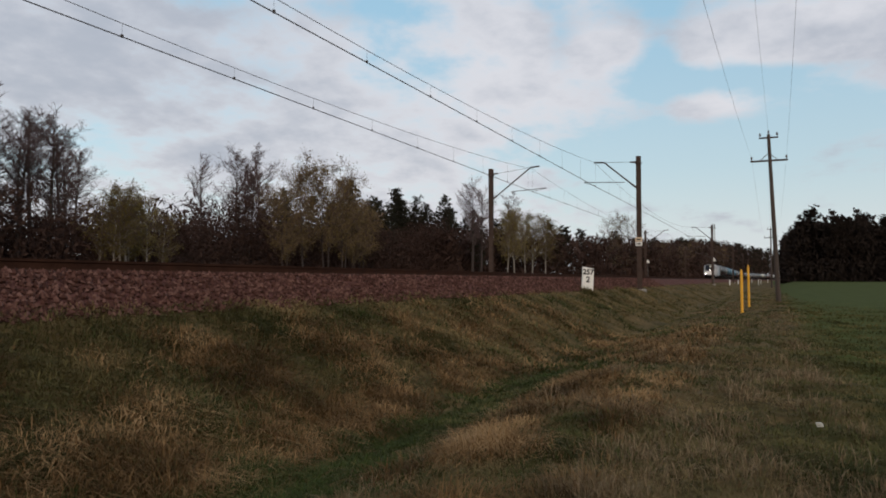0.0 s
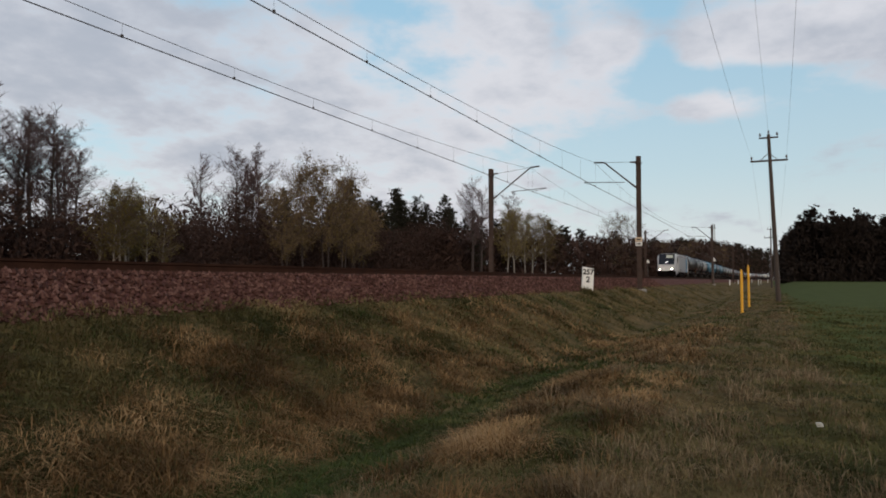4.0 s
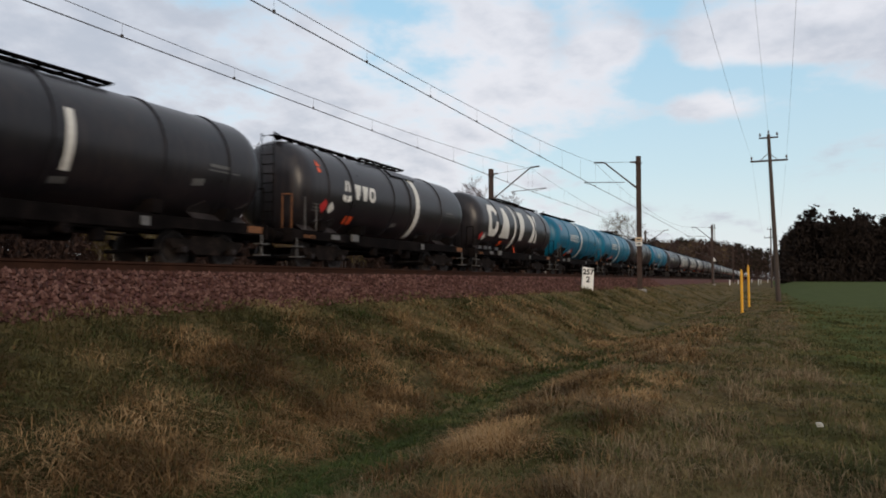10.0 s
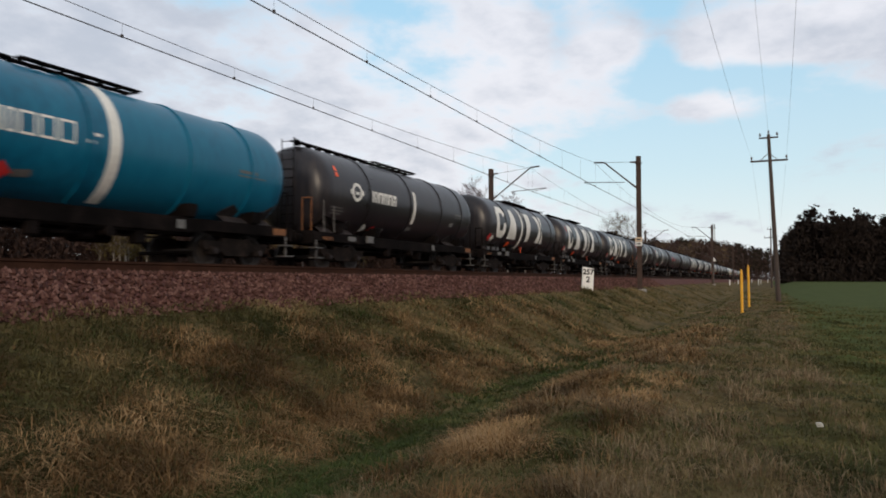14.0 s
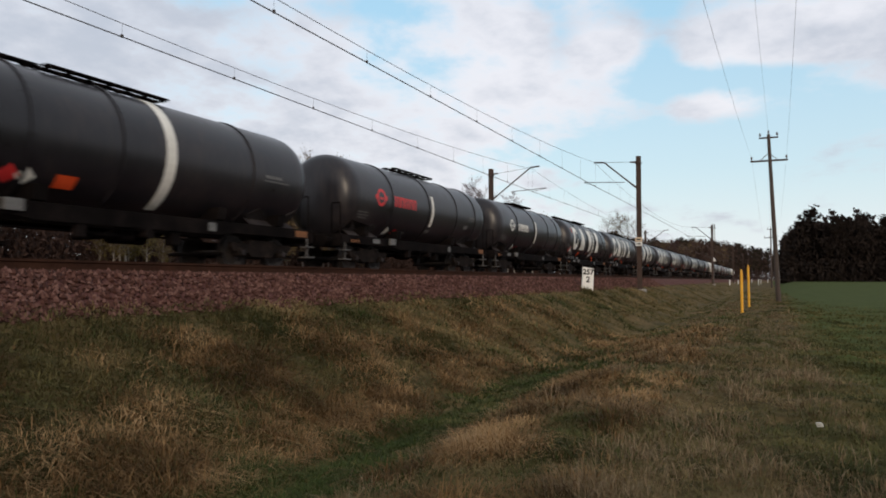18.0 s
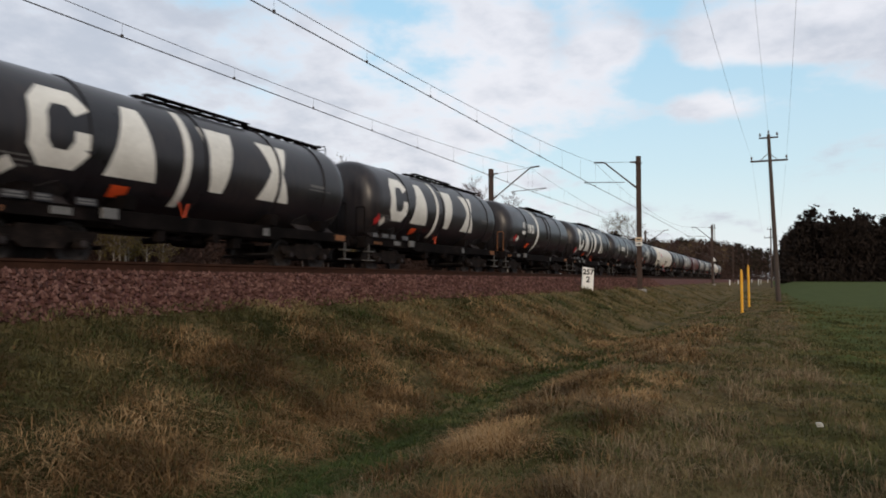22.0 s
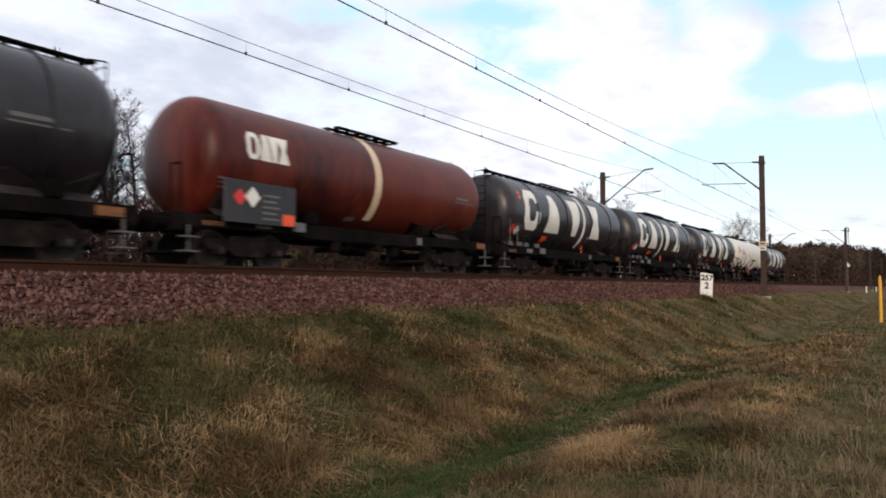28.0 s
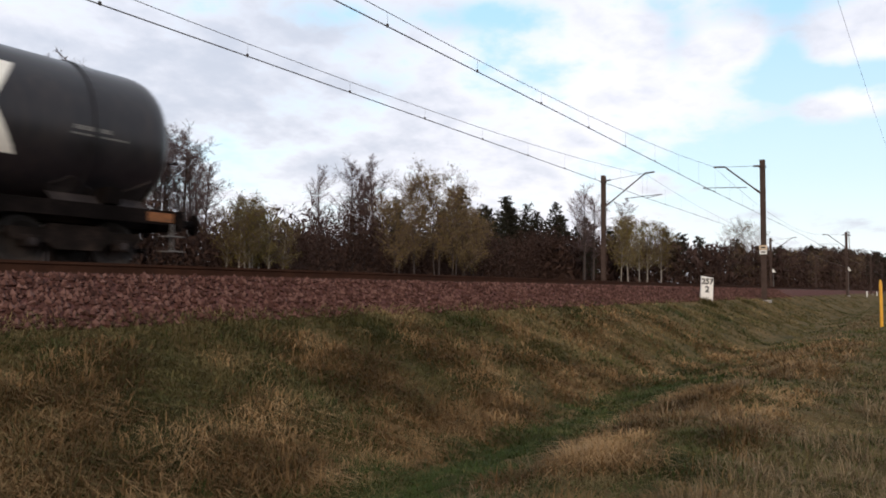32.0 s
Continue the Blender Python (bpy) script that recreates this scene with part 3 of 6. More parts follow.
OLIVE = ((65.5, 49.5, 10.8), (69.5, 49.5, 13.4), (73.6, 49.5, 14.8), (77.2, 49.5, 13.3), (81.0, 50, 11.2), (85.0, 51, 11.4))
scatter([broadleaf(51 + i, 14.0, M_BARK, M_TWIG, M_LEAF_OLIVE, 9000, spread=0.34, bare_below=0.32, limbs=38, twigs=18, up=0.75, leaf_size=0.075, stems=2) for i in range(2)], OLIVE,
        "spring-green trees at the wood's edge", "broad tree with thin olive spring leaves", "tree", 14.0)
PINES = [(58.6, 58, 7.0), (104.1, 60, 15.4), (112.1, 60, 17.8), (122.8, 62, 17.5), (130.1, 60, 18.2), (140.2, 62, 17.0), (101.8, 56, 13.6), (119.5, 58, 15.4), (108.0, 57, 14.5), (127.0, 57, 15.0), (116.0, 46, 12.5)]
rng_f = random.Random(77)
for i in range(64):
    PINES.append((92 + 54 * rng_f.random(), 56 + 20 * rng_f.random(), rng_f.uniform(12.0, 16.8)))
for i in range(30):
    PINES.append((30 + 66 * rng_f.random(), 68 + 14 * rng_f.random(), rng_f.uniform(7, 9.5)))


def far_edge(s):
    """Where the far wood's edge lies beside the line, and how tall it stands."""
    return float(np.interp(s, (100, 135, 175, 240, 900), (54, 46, 34, 25, 23))), float(np.interp(s, (120, 220, 330, 535, 760), (13.5, 13.6, 18.0, 26.0, 28.0)))


FAR_PINES = []
for i in range(170):
    s = 130 + 640 * ((i + rng_f.random()) / 170) ** 1.25
    q, h = far_edge(s)
    x, y, _ = on_line(s, q + 2 + 20 * rng_f.random() ** 1.4)
    FAR_PINES.append((x, y, h * rng_f.uniform(0.86, 1.1)))
pine_masters = [pine(71 + i, 16.0) for i in range(4)]
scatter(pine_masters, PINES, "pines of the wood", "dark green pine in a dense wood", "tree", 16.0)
scatter([pine(271 + i, 16.0, 0.7, (9, 14), (0.22, 0.46)) for i in range(3)], FAR_PINES, "pines of the far wood", "tall dark pine of the far wood", "tree", 16.0)
FAR_BARE = [(182.0, 33, 17.5), (196.0, 34, 18.5), (188.0, 37, 17.0), (176.0, 35, 16.0), (204.0, 33, 17.0)]
for i in range(22):
    s = 140 + 300 * (i + rng_f.random()) / 22
    q, h = far_edge(s)
    x, y, _ = on_line(s, q + 6 * rng_f.random())
    FAR_BARE.append((x, y, h * rng_f.uniform(0.8, 1.0)))
scatter([broadleaf(91 + i, 16.0, M_BARK, M_TWIG, M_LEAF_OLIVE, 1500, spread=0.27, bare_below=0.25, limbs=26, twigs=11) for i in range(2)], FAR_BARE,
        "leafing trees along the far wood", "brownish tree just coming into leaf", "tree", 16.0)


def right_top(y):
    """Height of the field wood's crowns, lowest at the end towards the railway."""
    return np.interp(-np.asarray(y), (2.5, 4, 6, 15, 30, 80), (12.8, 14.6, 15.6, 16.0, 15.4, 15.5)) + 0.9 * np.sin(np.asarray(y) * 0.52) + 0.6 * np.sin(np.asarray(y) * 1.31)


RIGHT_WOOD = []
for i in range(72):
    k = rng_f.random()
    RIGHT_WOOD.append((196 + 60 * rng_f.random() ** 1.6 + 0.1 * k * 60, -3.9 - 67 * k, right_top(-3.9 - 67 * k) * rng_f.uniform(0.86, 1.06)))
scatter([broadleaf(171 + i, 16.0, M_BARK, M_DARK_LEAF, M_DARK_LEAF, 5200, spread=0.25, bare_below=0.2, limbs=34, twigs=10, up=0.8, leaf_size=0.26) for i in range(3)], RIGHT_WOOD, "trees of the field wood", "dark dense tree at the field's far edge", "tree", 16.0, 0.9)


def thicket(name, n, spot, label, mat, size):
    """Tangled twigs and dead leaves in a belt; spot gives a place for three random numbers."""
    rng = np.random.default_rng(n)
    k = rng.random((n, 3))
    c = spot(k)
    u = rng.normal(size=(n, 3))
    u[:, 2] += 0.8
    u /= np.linalg.norm(u, axis=1)[:, None]
    w = np.cross(u, rng.normal(size=(n, 3)))
    w /= np.linalg.norm(w, axis=1)[:, None]
    ln = rng.uniform(0.5, 1.5, (n, 1)) * size
    wd = ln * rng.uniform(0.05, 0.30, (n, 1))
    pts = np.stack([c - u * ln, c + w * wd, c + u * ln, c - w * wd], 1).reshape(-1, 3)
    idx = np.arange(4 * n).reshape(-1, 4)
    me = bpy.data.meshes.new(name)
    me.from_pydata(pts.tolist(), [], idx.tolist())
    me.materials.append(mat)
    return tagged(new(name, me), label, "undergrowth", kind="stuff")


def wood_top(s):
    return 7.0 + 1.1 * np.sin(s * 0.23) + 0.8 * np.sin(s * 0.71 + 1) + 0.5 * np.sin(s * 1.9) + 2.4 * np.exp(-((s - 67) / 9) ** 2) + 3.6 * np.exp(-((s - 114) / 24) ** 2)


def wood_edge(k):
    s = -25 + 165 * k[:, 0]
    q = 51 + 9 * k[:, 1]
    return np.stack([s, q, 0.1 + wood_top(s) * k[:, 2] ** 0.8], 1)


def wood_depth(k):
    s = -25 + 175 * k[:, 0]
    q = 60 + 20 * k[:, 1]
    return np.stack([s, q, 0.1 + (wood_top(s) + 0.6) * k[:, 2] ** 1.15], 1)


# dark backing layer, added to close sky gaps and give the wood's inner shade
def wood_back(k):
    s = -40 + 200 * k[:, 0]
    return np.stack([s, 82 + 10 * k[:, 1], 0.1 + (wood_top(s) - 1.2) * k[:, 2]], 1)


def far_wood(k):
    s = 112 + 700 * k[:, 0] ** 1.35
    q = np.interp(s, (100, 135, 175, 240, 900), (52, 44, 32, 24, 22)) + 16 * k[:, 1]
    tall = np.interp(s, (120, 220, 330, 535, 760), (10.0, 12.0, 17.5, 25.5, 26.0)) * (1 + 0.08 * np.sin(s * 0.31) + 0.06 * np.sin(s * 0.83))
    a = np.clip((s - BEND) / RADIUS, 0, None)
    r = RADIUS + q - FAR
    x = np.where(s < BEND, s, BEND + r * np.sin(a))
    y = np.where(s < BEND, q, FAR - RADIUS + r * np.cos(a))
    return np.stack([x, y, 0.1 + tall * k[:, 2] ** 1.25], 1)


def right_wood(k):
    y = -2.7 - 76 * k[:, 1]
    return np.stack([195 + 40 * k[:, 0], y, 0.6 + (right_top(y) - 1.2) * k[:, 2] ** 0.9], 1)


thicket("undergrowth", 125000, wood_edge, "dark brown tangle of bare shrubs under the trees", M_THICKET, 0.26)
thicket("undergrowth", 90000, wood_depth, "dark brown shrubs deeper in the wood", M_THICKET, 0.42)
thicket("undergrowth", 16000, wood_back, "dark leaf backing added behind the shrubs for the wood's gloom", M_DARK_LEAF, 1.0)
thicket("undergrowth", 70000, far_wood, "dark brown undergrowth of the far wood", M_THICKET, 0.9)
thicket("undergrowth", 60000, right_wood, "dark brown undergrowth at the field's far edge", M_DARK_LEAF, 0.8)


def right_hedge(k):
    return np.stack([193 + 14 * k[:, 0], -3.6 - 76 * k[:, 1], 0.9 + 5.0 * k[:, 2] ** 1.4], 1)


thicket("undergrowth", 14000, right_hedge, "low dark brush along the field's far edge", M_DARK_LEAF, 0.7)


# ---- overhead line, poles and signs ----
CONTACT = RAIL + 5.70


def build_mast(s, q, toward, far=False, plate=True):
    """A catenary mast with cantilever; toward = +1 points its arm to larger q."""
    base = new("catenary_mast")
    base.matrix_world = line_pose(s, q, 0)
    tagged(base, "brown steel catenary mast with a slanted bracket arm", "mast", "catenary masts")
    bm = boxes((-0.135, -0.11, -0.135, 0.135, 0.9, 9.15), (0.11, 0.135, -0.135, 0.135, 0.9, 9.15))
    box(bm, -0.11, 0.11, -0.012, 0.012, 0.9, 9.15)
    part("mast_post", bm, M_MAST, base)
    part("foundation", boxes((-0.35, 0.35, -0.35, 0.35, 0.4, 0.95), bevel=0.03), M_CONCRETE, base)
    t = toward
    # the far-side masts reach further out than the near ones
    foot, knee, tip, high, r0, r1, rz, low = (7.05, 2.85, 3.45, 9.08, 1.45, 3.95, 7.5, 3.0) if far else (7.2, 2.1, 2.75, 8.9, 0.85, 3.4, 7.58, 2.65)
    part("bracket_arm", rods(((0, t * 0.13, foot), (0, t * knee, high), 0.045), ((0, t * (knee - 0.03), high), (0, t * tip, high + 0.04), 0.05)), M_MAST, base)
    part("tie_rod", rods(((0, t * 0.5, 8.82), (0, t * knee, high), 0.012)), M_MAST, base)
    part("insulator", rods(((0, t * 0.13, 8.80), (0, t * 0.5, 8.82), 0.055), n=10), M_INSULATOR, base)
    part("lower_insulator", rods(((0, t * 0.13, foot), (0, t * 0.42, foot + 0.29 * (high - foot) / (knee - 0.13)), 0.06), n=10), M_INSULATOR, base)
    part("registration_tube", rods(((0, t * r0, rz), (0, t * r1, rz + 0.14), 0.022)), M_MAST, base)
    part("steady_arm", rods(((0, t * r1, rz + 0.13), (0, t * low, CONTACT - 0.04), 0.016)), M_MAST, base)
    part("band", boxes((-0.17, 0.17, -0.17, 0.17, 8.68, 8.80)), M_MAST, base)
    if plate:
        part("number_plate", boxes((-0.19, -0.16, -0.21, 0.21, 3.86, 4.12), bevel=0.008), M_CREAM, base, "cream mast plate")
        part("lower_plate", boxes((-0.19, -0.16, -0.20, 0.20, 3.60, 3.84), bevel=0.008), M_SIGN, base, "small white mast plate")
        part("plate_marks", boxes((-0.196, -0.19, -0.13, 0.13, 3.95, 4.04), (-0.196, -0.19, -0.12, 0.12, 3.68, 3.76)), M_BLACK, base)
    return base


for s in (45.0, 106.0, 167.0, 228.0, 289.0):
    build_mast(s, NEAR - 2.9, 1, plate=s < 60)
for s in (46.0, 113.0, 170.0, 230.0):
    build_mast(s, FAR + 2.9, -1, far=True, plate=False)


def build_catenary(q, masts, phase):
    base = new("overhead_line")
    tagged(base, "contact wire and carrier cable joined by droppers", "overhead wire", "overhead lines")
    high, low_pts, drops = [], [], []
    for a, b in zip(masts, masts[1:]):
        n = 24 if a < 60 else 8
        span = b - a

        def at(s, low):
            k = (s - a) / span
            x, y, _ = on_line(s, q)
            z = CONTACT - 0.06 + (0.06 * 4 * k * (1 - k)) if low else CONTACT + 0.33 + 1.13 * (2 * k - 1) ** 2
            return Vector((x, y, z))
        low_pts += [at(a + span * i / n, True) for i in range(n)]
        high += [at(a + span * i / n, False) for i in range(n)]
        s = a + phase
        while s < b and a < 100:
            drops.append((at(s, True), at(s, False), 0.0035))
            s += 4.07
    part("contact_wire", cable(low_pts, 0.015), M_WIRE, base)
    part("carrier_cable", cable(high, 0.009), M_WIRE, base)
    for p, t, r in drops:
        bm = rods((p, t, r), n=5)
        box(bm, p.x - 0.03, p.x + 0.03, p.y - 0.02, p.y + 0.02, p.z - 0.02, p.z + 0.06)
        part("dropper", bm, M_WIRE, base)
    return base


build_catenary(FAR - 0.05, (-16.0, 46.0, 113.0, 170.0, 230.0, 290.0, 350.0), 0.05)
build_catenary(NEAR - 0.18, (-16.0, 45.0, 106.0, 167.0, 228.0, 289.0, 350.0), 0.3)


def build_power_pole(x, y, top, lean):
    base = new("power_pole")
    base.matrix_world = pose(x, y, 0)
    tagged(base, "weathered wooden power pole with two crossarms", "utility pole", "power poles")
    bm = bmesh.new()
    rod(bm, (lean * 0.3, -lean, -0.2), (0, 0, top), 0.175, 0.11, n=12)
    part("pole_shaft", bm, M_POLE_WOOD, base)
    part("upper_crossarm", boxes((-0.05, 0.05, -0.62, 0.62, top - 0.28, top - 0.18), bevel=0.008), M_MAST, base)
    part("lower_crossarm", boxes((-0.06, 0.06, -1.2, 1.2, top - 1.92, top - 1.80), bevel=0.008), M_MAST, base)
    part("brace", rods(((0, 0, top - 1.3), (0.02, 0.55, top - 1.82), 0.02), ((0, 0, top - 1.3), (0.02, -0.55, top - 1.82), 0.02)), M_MAST, base)
    for yy, zz in ((-0.55, top - 0.18), (0.0, top), (0.55, top - 0.18), (-1.12, top - 1.8), (1.12, top - 1.8)):
        bm = lathe([(0, 0.02), (0.1, 0.02), (0.1, 0.07), (0.16, 0.075), (0.2, 0.05), (0.27, 0.06), (0.31, 0.0)], 10)
        bmesh.ops.rotate(bm, matrix=Matrix.Rotation(-math.pi / 2, 3, "Y"), verts=bm.verts)
        bmesh.ops.translate(bm, vec=(0, yy, zz), verts=bm.verts)
        part("insulator", bm, M_INSULATOR, base)
    return base


build_power_pole(55.0, -0.05, 11.75, 0.45)
build_power_pole(153.0, -0.2, 11.6, 0.0)


def build_power_wire(pts, sag):
    path = []
    for (x0, y0, z0), (x1, y1, z1) in zip(pts, pts[1:]):
        for i in range(15):
            k = i / 14
            path.append((x0 + (x1 - x0) * k + 0.001 * i, y0 + (y1 - y0) * k, z0 + (z1 - z0) * k - sag * 4 * k * (1 - k)))
        path.pop()
    ob = part("power_wire", cable(path, 0.0045, 5), M_WIRE)
    return tagged(ob, "thin sagging power line conductor", "wire", "power line conductors")


build_power_wire(((-30, 1.95, 9.6), (55, 1.07, 10.2), (153, 0.9, 10.1)), 1.3)
build_power_wire(((-30, 0.95, 11.6), (55, -0.05, 12.0), (153, -0.2, 11.9)), 1.3)
build_power_wire(((-30, -0.1, 9.6), (55, -1.17, 10.2), (153, -1.3, 10.1)), 1.3)


def build_marker_post(x, y, z0, top):
    base = new("marker_post")
    base.matrix_world = pose(x, y, z0, 0, 0.8, 20)
    tagged(base, "slim yellow pipeline marker post in the grass", "marker post", "yellow marker posts")
    part("post_shaft", rods(((0, 0, -0.3), (0, 0, top - z0 - 0.30), 0.058), n=14), M_YELLOW, base)
    part("post_cap", lathe([(top - z0 - 0.30, 0.060), (top - z0 - 0.18, 0.056), (top - z0 - 0.04, 0.034), (top - z0, 0.016), (top - z0 + 0.005, 0.0)], 14), M_YELLOW, base).matrix_local = Matrix.Rotation(-math.pi / 2, 4, "Y")
    return base


build_marker_post(32.5, 1.1, 0.0, 1.95)
build_marker_post(41.0, 1.05, 0.0, 2.30)


def text_mesh(name, body, size, m, mat, parent):
    cu = bpy.data.curves.new("letters", "FONT")
    cu.body, cu.size, cu.align_x, cu.align_y = body, size, "CENTER", "CENTER"
    cu.extrude = 0.004
    cu.offset = 0.012
    tmp = new("letters", cu)
    me = bpy.data.meshes.new_from_object(tmp)
    bpy.data.objects.remove(tmp)
    me.materials.clear()
    me.materials.append(mat)
    ob = new(name, me)
    ob.parent = parent
    ob.matrix_local = m
    return ob


def build_km_sign():
    base = new("kilometre_sign")
    base.matrix_world = pose(32.2, 7.55, 1.1, 0, 4, -8)
    tagged(base, "white slanted kilometre post with black numbers by the ballast", "sign")
    bm = extrude_profile([(-0.26, -0.2), (0.26, -0.2), (0.26, 0.93), (-0.26, 1.0)], -0.06, 0.06)
    bmesh.ops.bevel(bm, geom=bm.edges[:], offset=0.015, segments=1, affect="EDGES")
    part("slab", bm, M_SIGN, base)
    text_mesh("upper_number", "257", 0.33, pose(0, -0.066, 0.76, 90, 0, 0), M_BLACK, base)
    text_mesh("lower_number", "2", 0.37, pose(0, -0.066, 0.42, 90, 0, 0), M_BLACK, base)
    base.matrix_world = pose(32.2, 7.55, 1.1, 0, 3, -62)
    return base


build_km_sign()
for s, q, foot in ((137.0, 6.6, 0.4), (174.0, 6.6, 0.4), (250.0, 6.6, 0.4), (295.0, 6.4, 0.3), (286.0, 4.0, -0.6), (345.0, 3.9, -0.6), (392.0, 1.2, -0.3)):
    post = part("guide_post", boxes((-0.09, 0.09, -0.09, 0.09, foot, 1.55 if s < 200 else 1.85), bevel=0.03), M_SIGN)
    post.matrix_world = line_pose(s, q, 0)
    tagged(post, "small white concrete guide post beside the track", "post", "white guide posts")


def build_triangle_sign(s, q):
    """A whistle board: white triangle on a thin pole."""
    base = new("triangle_sign")
    base.matrix_world = line_pose(s, q, 0) @ Matrix.Rotation(radians(-90), 4, "Z")
    tagged(base, "white triangular board on a thin grey pole", "railway sign", "triangular boards beside the line")
    part("pole", rods(((0, 0, float(ground_height(q)) - 0.2), (0, 0, 4.80), 0.035)), M_STEEL, base)
    part("board", extrude_profile([(-0.34, 4.22), (0.34, 4.22), (0.0, 4.82)], -0.06, -0.035), M_SIGN, base, "white triangular board")
    part("board_border", extrude_profile([(-0.42, 4.17), (0.42, 4.17), (0.0, 4.92)], -0.034, -0.02), M_BLACK, base)
    return base


build_triangle_sign(110.0, 7.4)
build_triangle_sign(117.0, 17.7)


def build_radio_tower(x, y, top):
    base = new("radio_tower")
    base.matrix_world = pose(x, y, 0)
    tagged(base, "pale lattice radio tower rising behind the far wood", "tower")
    for a in range(4):
        dx, dy = (1, 1, -1, -1)[a], (1, -1, -1, 1)[a]
        part("tower_leg", rods(((dx * 1.5, dy * 1.5, -0.3), (dx * 0.55, dy * 0.55, top - 3), 0.16)), M_CONCRETE, base)
    for k in range(12):
        z0, z1 = (top - 3) * k / 12, (top - 3) * (k + 1) / 12
        r0, r1 = 1.5 - 0.95 * k / 12, 1.5 - 0.95 * (k + 1) / 12
        part("lattice_brace", rods(((r0, -r0, z0), (-r1, -r1, z1), 0.10), ((-r0, -r0, z0), (-r0, r0, z0 + 0.1), 0.10), ((-r0, r0, z0), (-r1, -r1, z1), 0.10), ((-r0, -r0, z0), (r0, -r0, z0 + 0.1), 0.10)), M_CONCRETE, base)
    part("platform", lathe([(top - 3.2, 0.0), (top - 3.2, 1.5), (top - 2.8, 1.6), (top - 2.7, 0.0)], 12), M_ROOF, base).matrix_local = Matrix.Rotation(-math.pi / 2, 4, "Y")
    part("aerial", rods(((0.5, 0.5, top - 2.8), (0.5, 0.5, top), 0.25), ((-0.5, -0.5, top - 2.8), (-0.5, -0.5, top - 0.6), 0.25), ((0.4, -0.6, top - 2.8), (0.4, -0.6, top - 0.9), 0.25)), M_ROOF, base)
    return base


build_radio_tower(500.0, 33.4, 38.6)
scrap = part("paper_scrap", boxes((-0.028, 0.028, -0.024, 0.024, 0, 0.008)), M_SIGN)
scrap.matrix_world = pose(7.75, -0.40, 0.12, 60, 10, 65)
tagged(scrap, "crumpled white paper scrap caught in the grass", "litter")



# ---- the train ----
SPEED = 21.6
TANK_R, TANK_Z = 1.50, 2.71
WHEEL_R = 0.475
SHIFT = -0.6


def on_tank(bm, corners, lift=0.006, r=TANK_R):
    """A quad given as four (x, height-along-the-shell) corners, laid on the tank's camera side."""
    (a, b, c, d) = corners
    n = 2 + int(max(abs(d[1] - a[1]), abs(c[1] - b[1])) / 0.09)
    m = 1 + int(max(abs(b[1] - a[1]), abs(c[1] - d[1])) / 0.09)
    rows = []
    for i in range(n + 1):
        k = i / n
        row = []
        for j in range(m + 1):
            w = j / m
            u = (a[0] + (d[0] - a[0]) * k) * (1 - w) + (b[0] + (c[0] - b[0]) * k) * w + SHIFT
            t = ((a[1] + (d[1] - a[1]) * k) * (1 - w) + (b[1] + (c[1] - b[1]) * k) * w) / r
            row.append(bm.verts.new((u, -(r + lift) * math.cos(t), TANK_Z + (r + lift) * math.sin(t))))
        rows.append(row)
    for p, q in zip(rows, rows[1:]):
        for j in range(m):
            bm.faces.new((p[j], p[j + 1], q[j + 1], q[j]))


def decal(*quads, lift=0.006):
    bm = bmesh.new()
    for c in quads:
        on_tank(bm, c, lift)
    bmesh.ops.remove_doubles(bm, verts=bm.verts[:], dist=0.002)
    return bm


def bar(x0, x1, v0, v1):
    return ((x0, v0), (x1, v0), (x1, v1), (x0, v1))


def ring_quads(x, v, r0, r1, n=16):
    out = []
    for i in range(n):
        a, b = 2 * math.pi * i / n, 2 * math.pi * (i + 1) / n
        out.append(((x + r0 * math.cos(a), v + r0 * math.sin(a)), (x + r1 * math.cos(a), v + r1 * math.sin(a)),
                    (x + r1 * math.cos(b), v + r1 * math.sin(b)), (x + r0 * math.cos(b), v + r0 * math.sin(b))))
    return out


def band_mesh(x, w, a0, a1, lift=0.012, r=TANK_R):
    """A painted or raised hoop from angle a0 to a1 (degrees from the camera side, upwards)."""
    bm = bmesh.new()
    n = max(6, int(abs(a1 - a0) / 7))
    rows = []
    for i in range(n + 1):
        t = radians(a0 + (a1 - a0) * i / n)
        rr = r + lift
        rows.append([bm.verts.new((xx, -q * math.cos(t), TANK_Z + q * math.sin(t))) for xx, q in ((x - w / 2, r - 0.01), (x - w / 2, rr), (x + w / 2, rr), (x + w / 2, r - 0.01))])
    for p, q in zip(rows, rows[1:]):
        for i in range(3):
            bm.faces.new((p[i], p[i + 1], q[i + 1], q[i]))
    return bm


def octagon_ring(x0, x1, v0, v1, w):
    cx, cv, hx, hv = (x0 + x1) / 2, (v0 + v1) / 2, (x1 - x0) / 2, (v1 - v0) / 2
    k = 0.55
    o = [(1, -k), (1, k), (k, 1), (-k, 1), (-1, k), (-1, -k), (-k, -1), (k, -1)]
    O = [(cx + a * hx, cv + b * hv) for a, b in o]
    I = [(cx + a * (hx - w), cv + b * (hv - w)) for a, b in o]
    return [(I[i], O[i], O[(i + 1) % 8], I[(i + 1) % 8]) for i in range(8)]


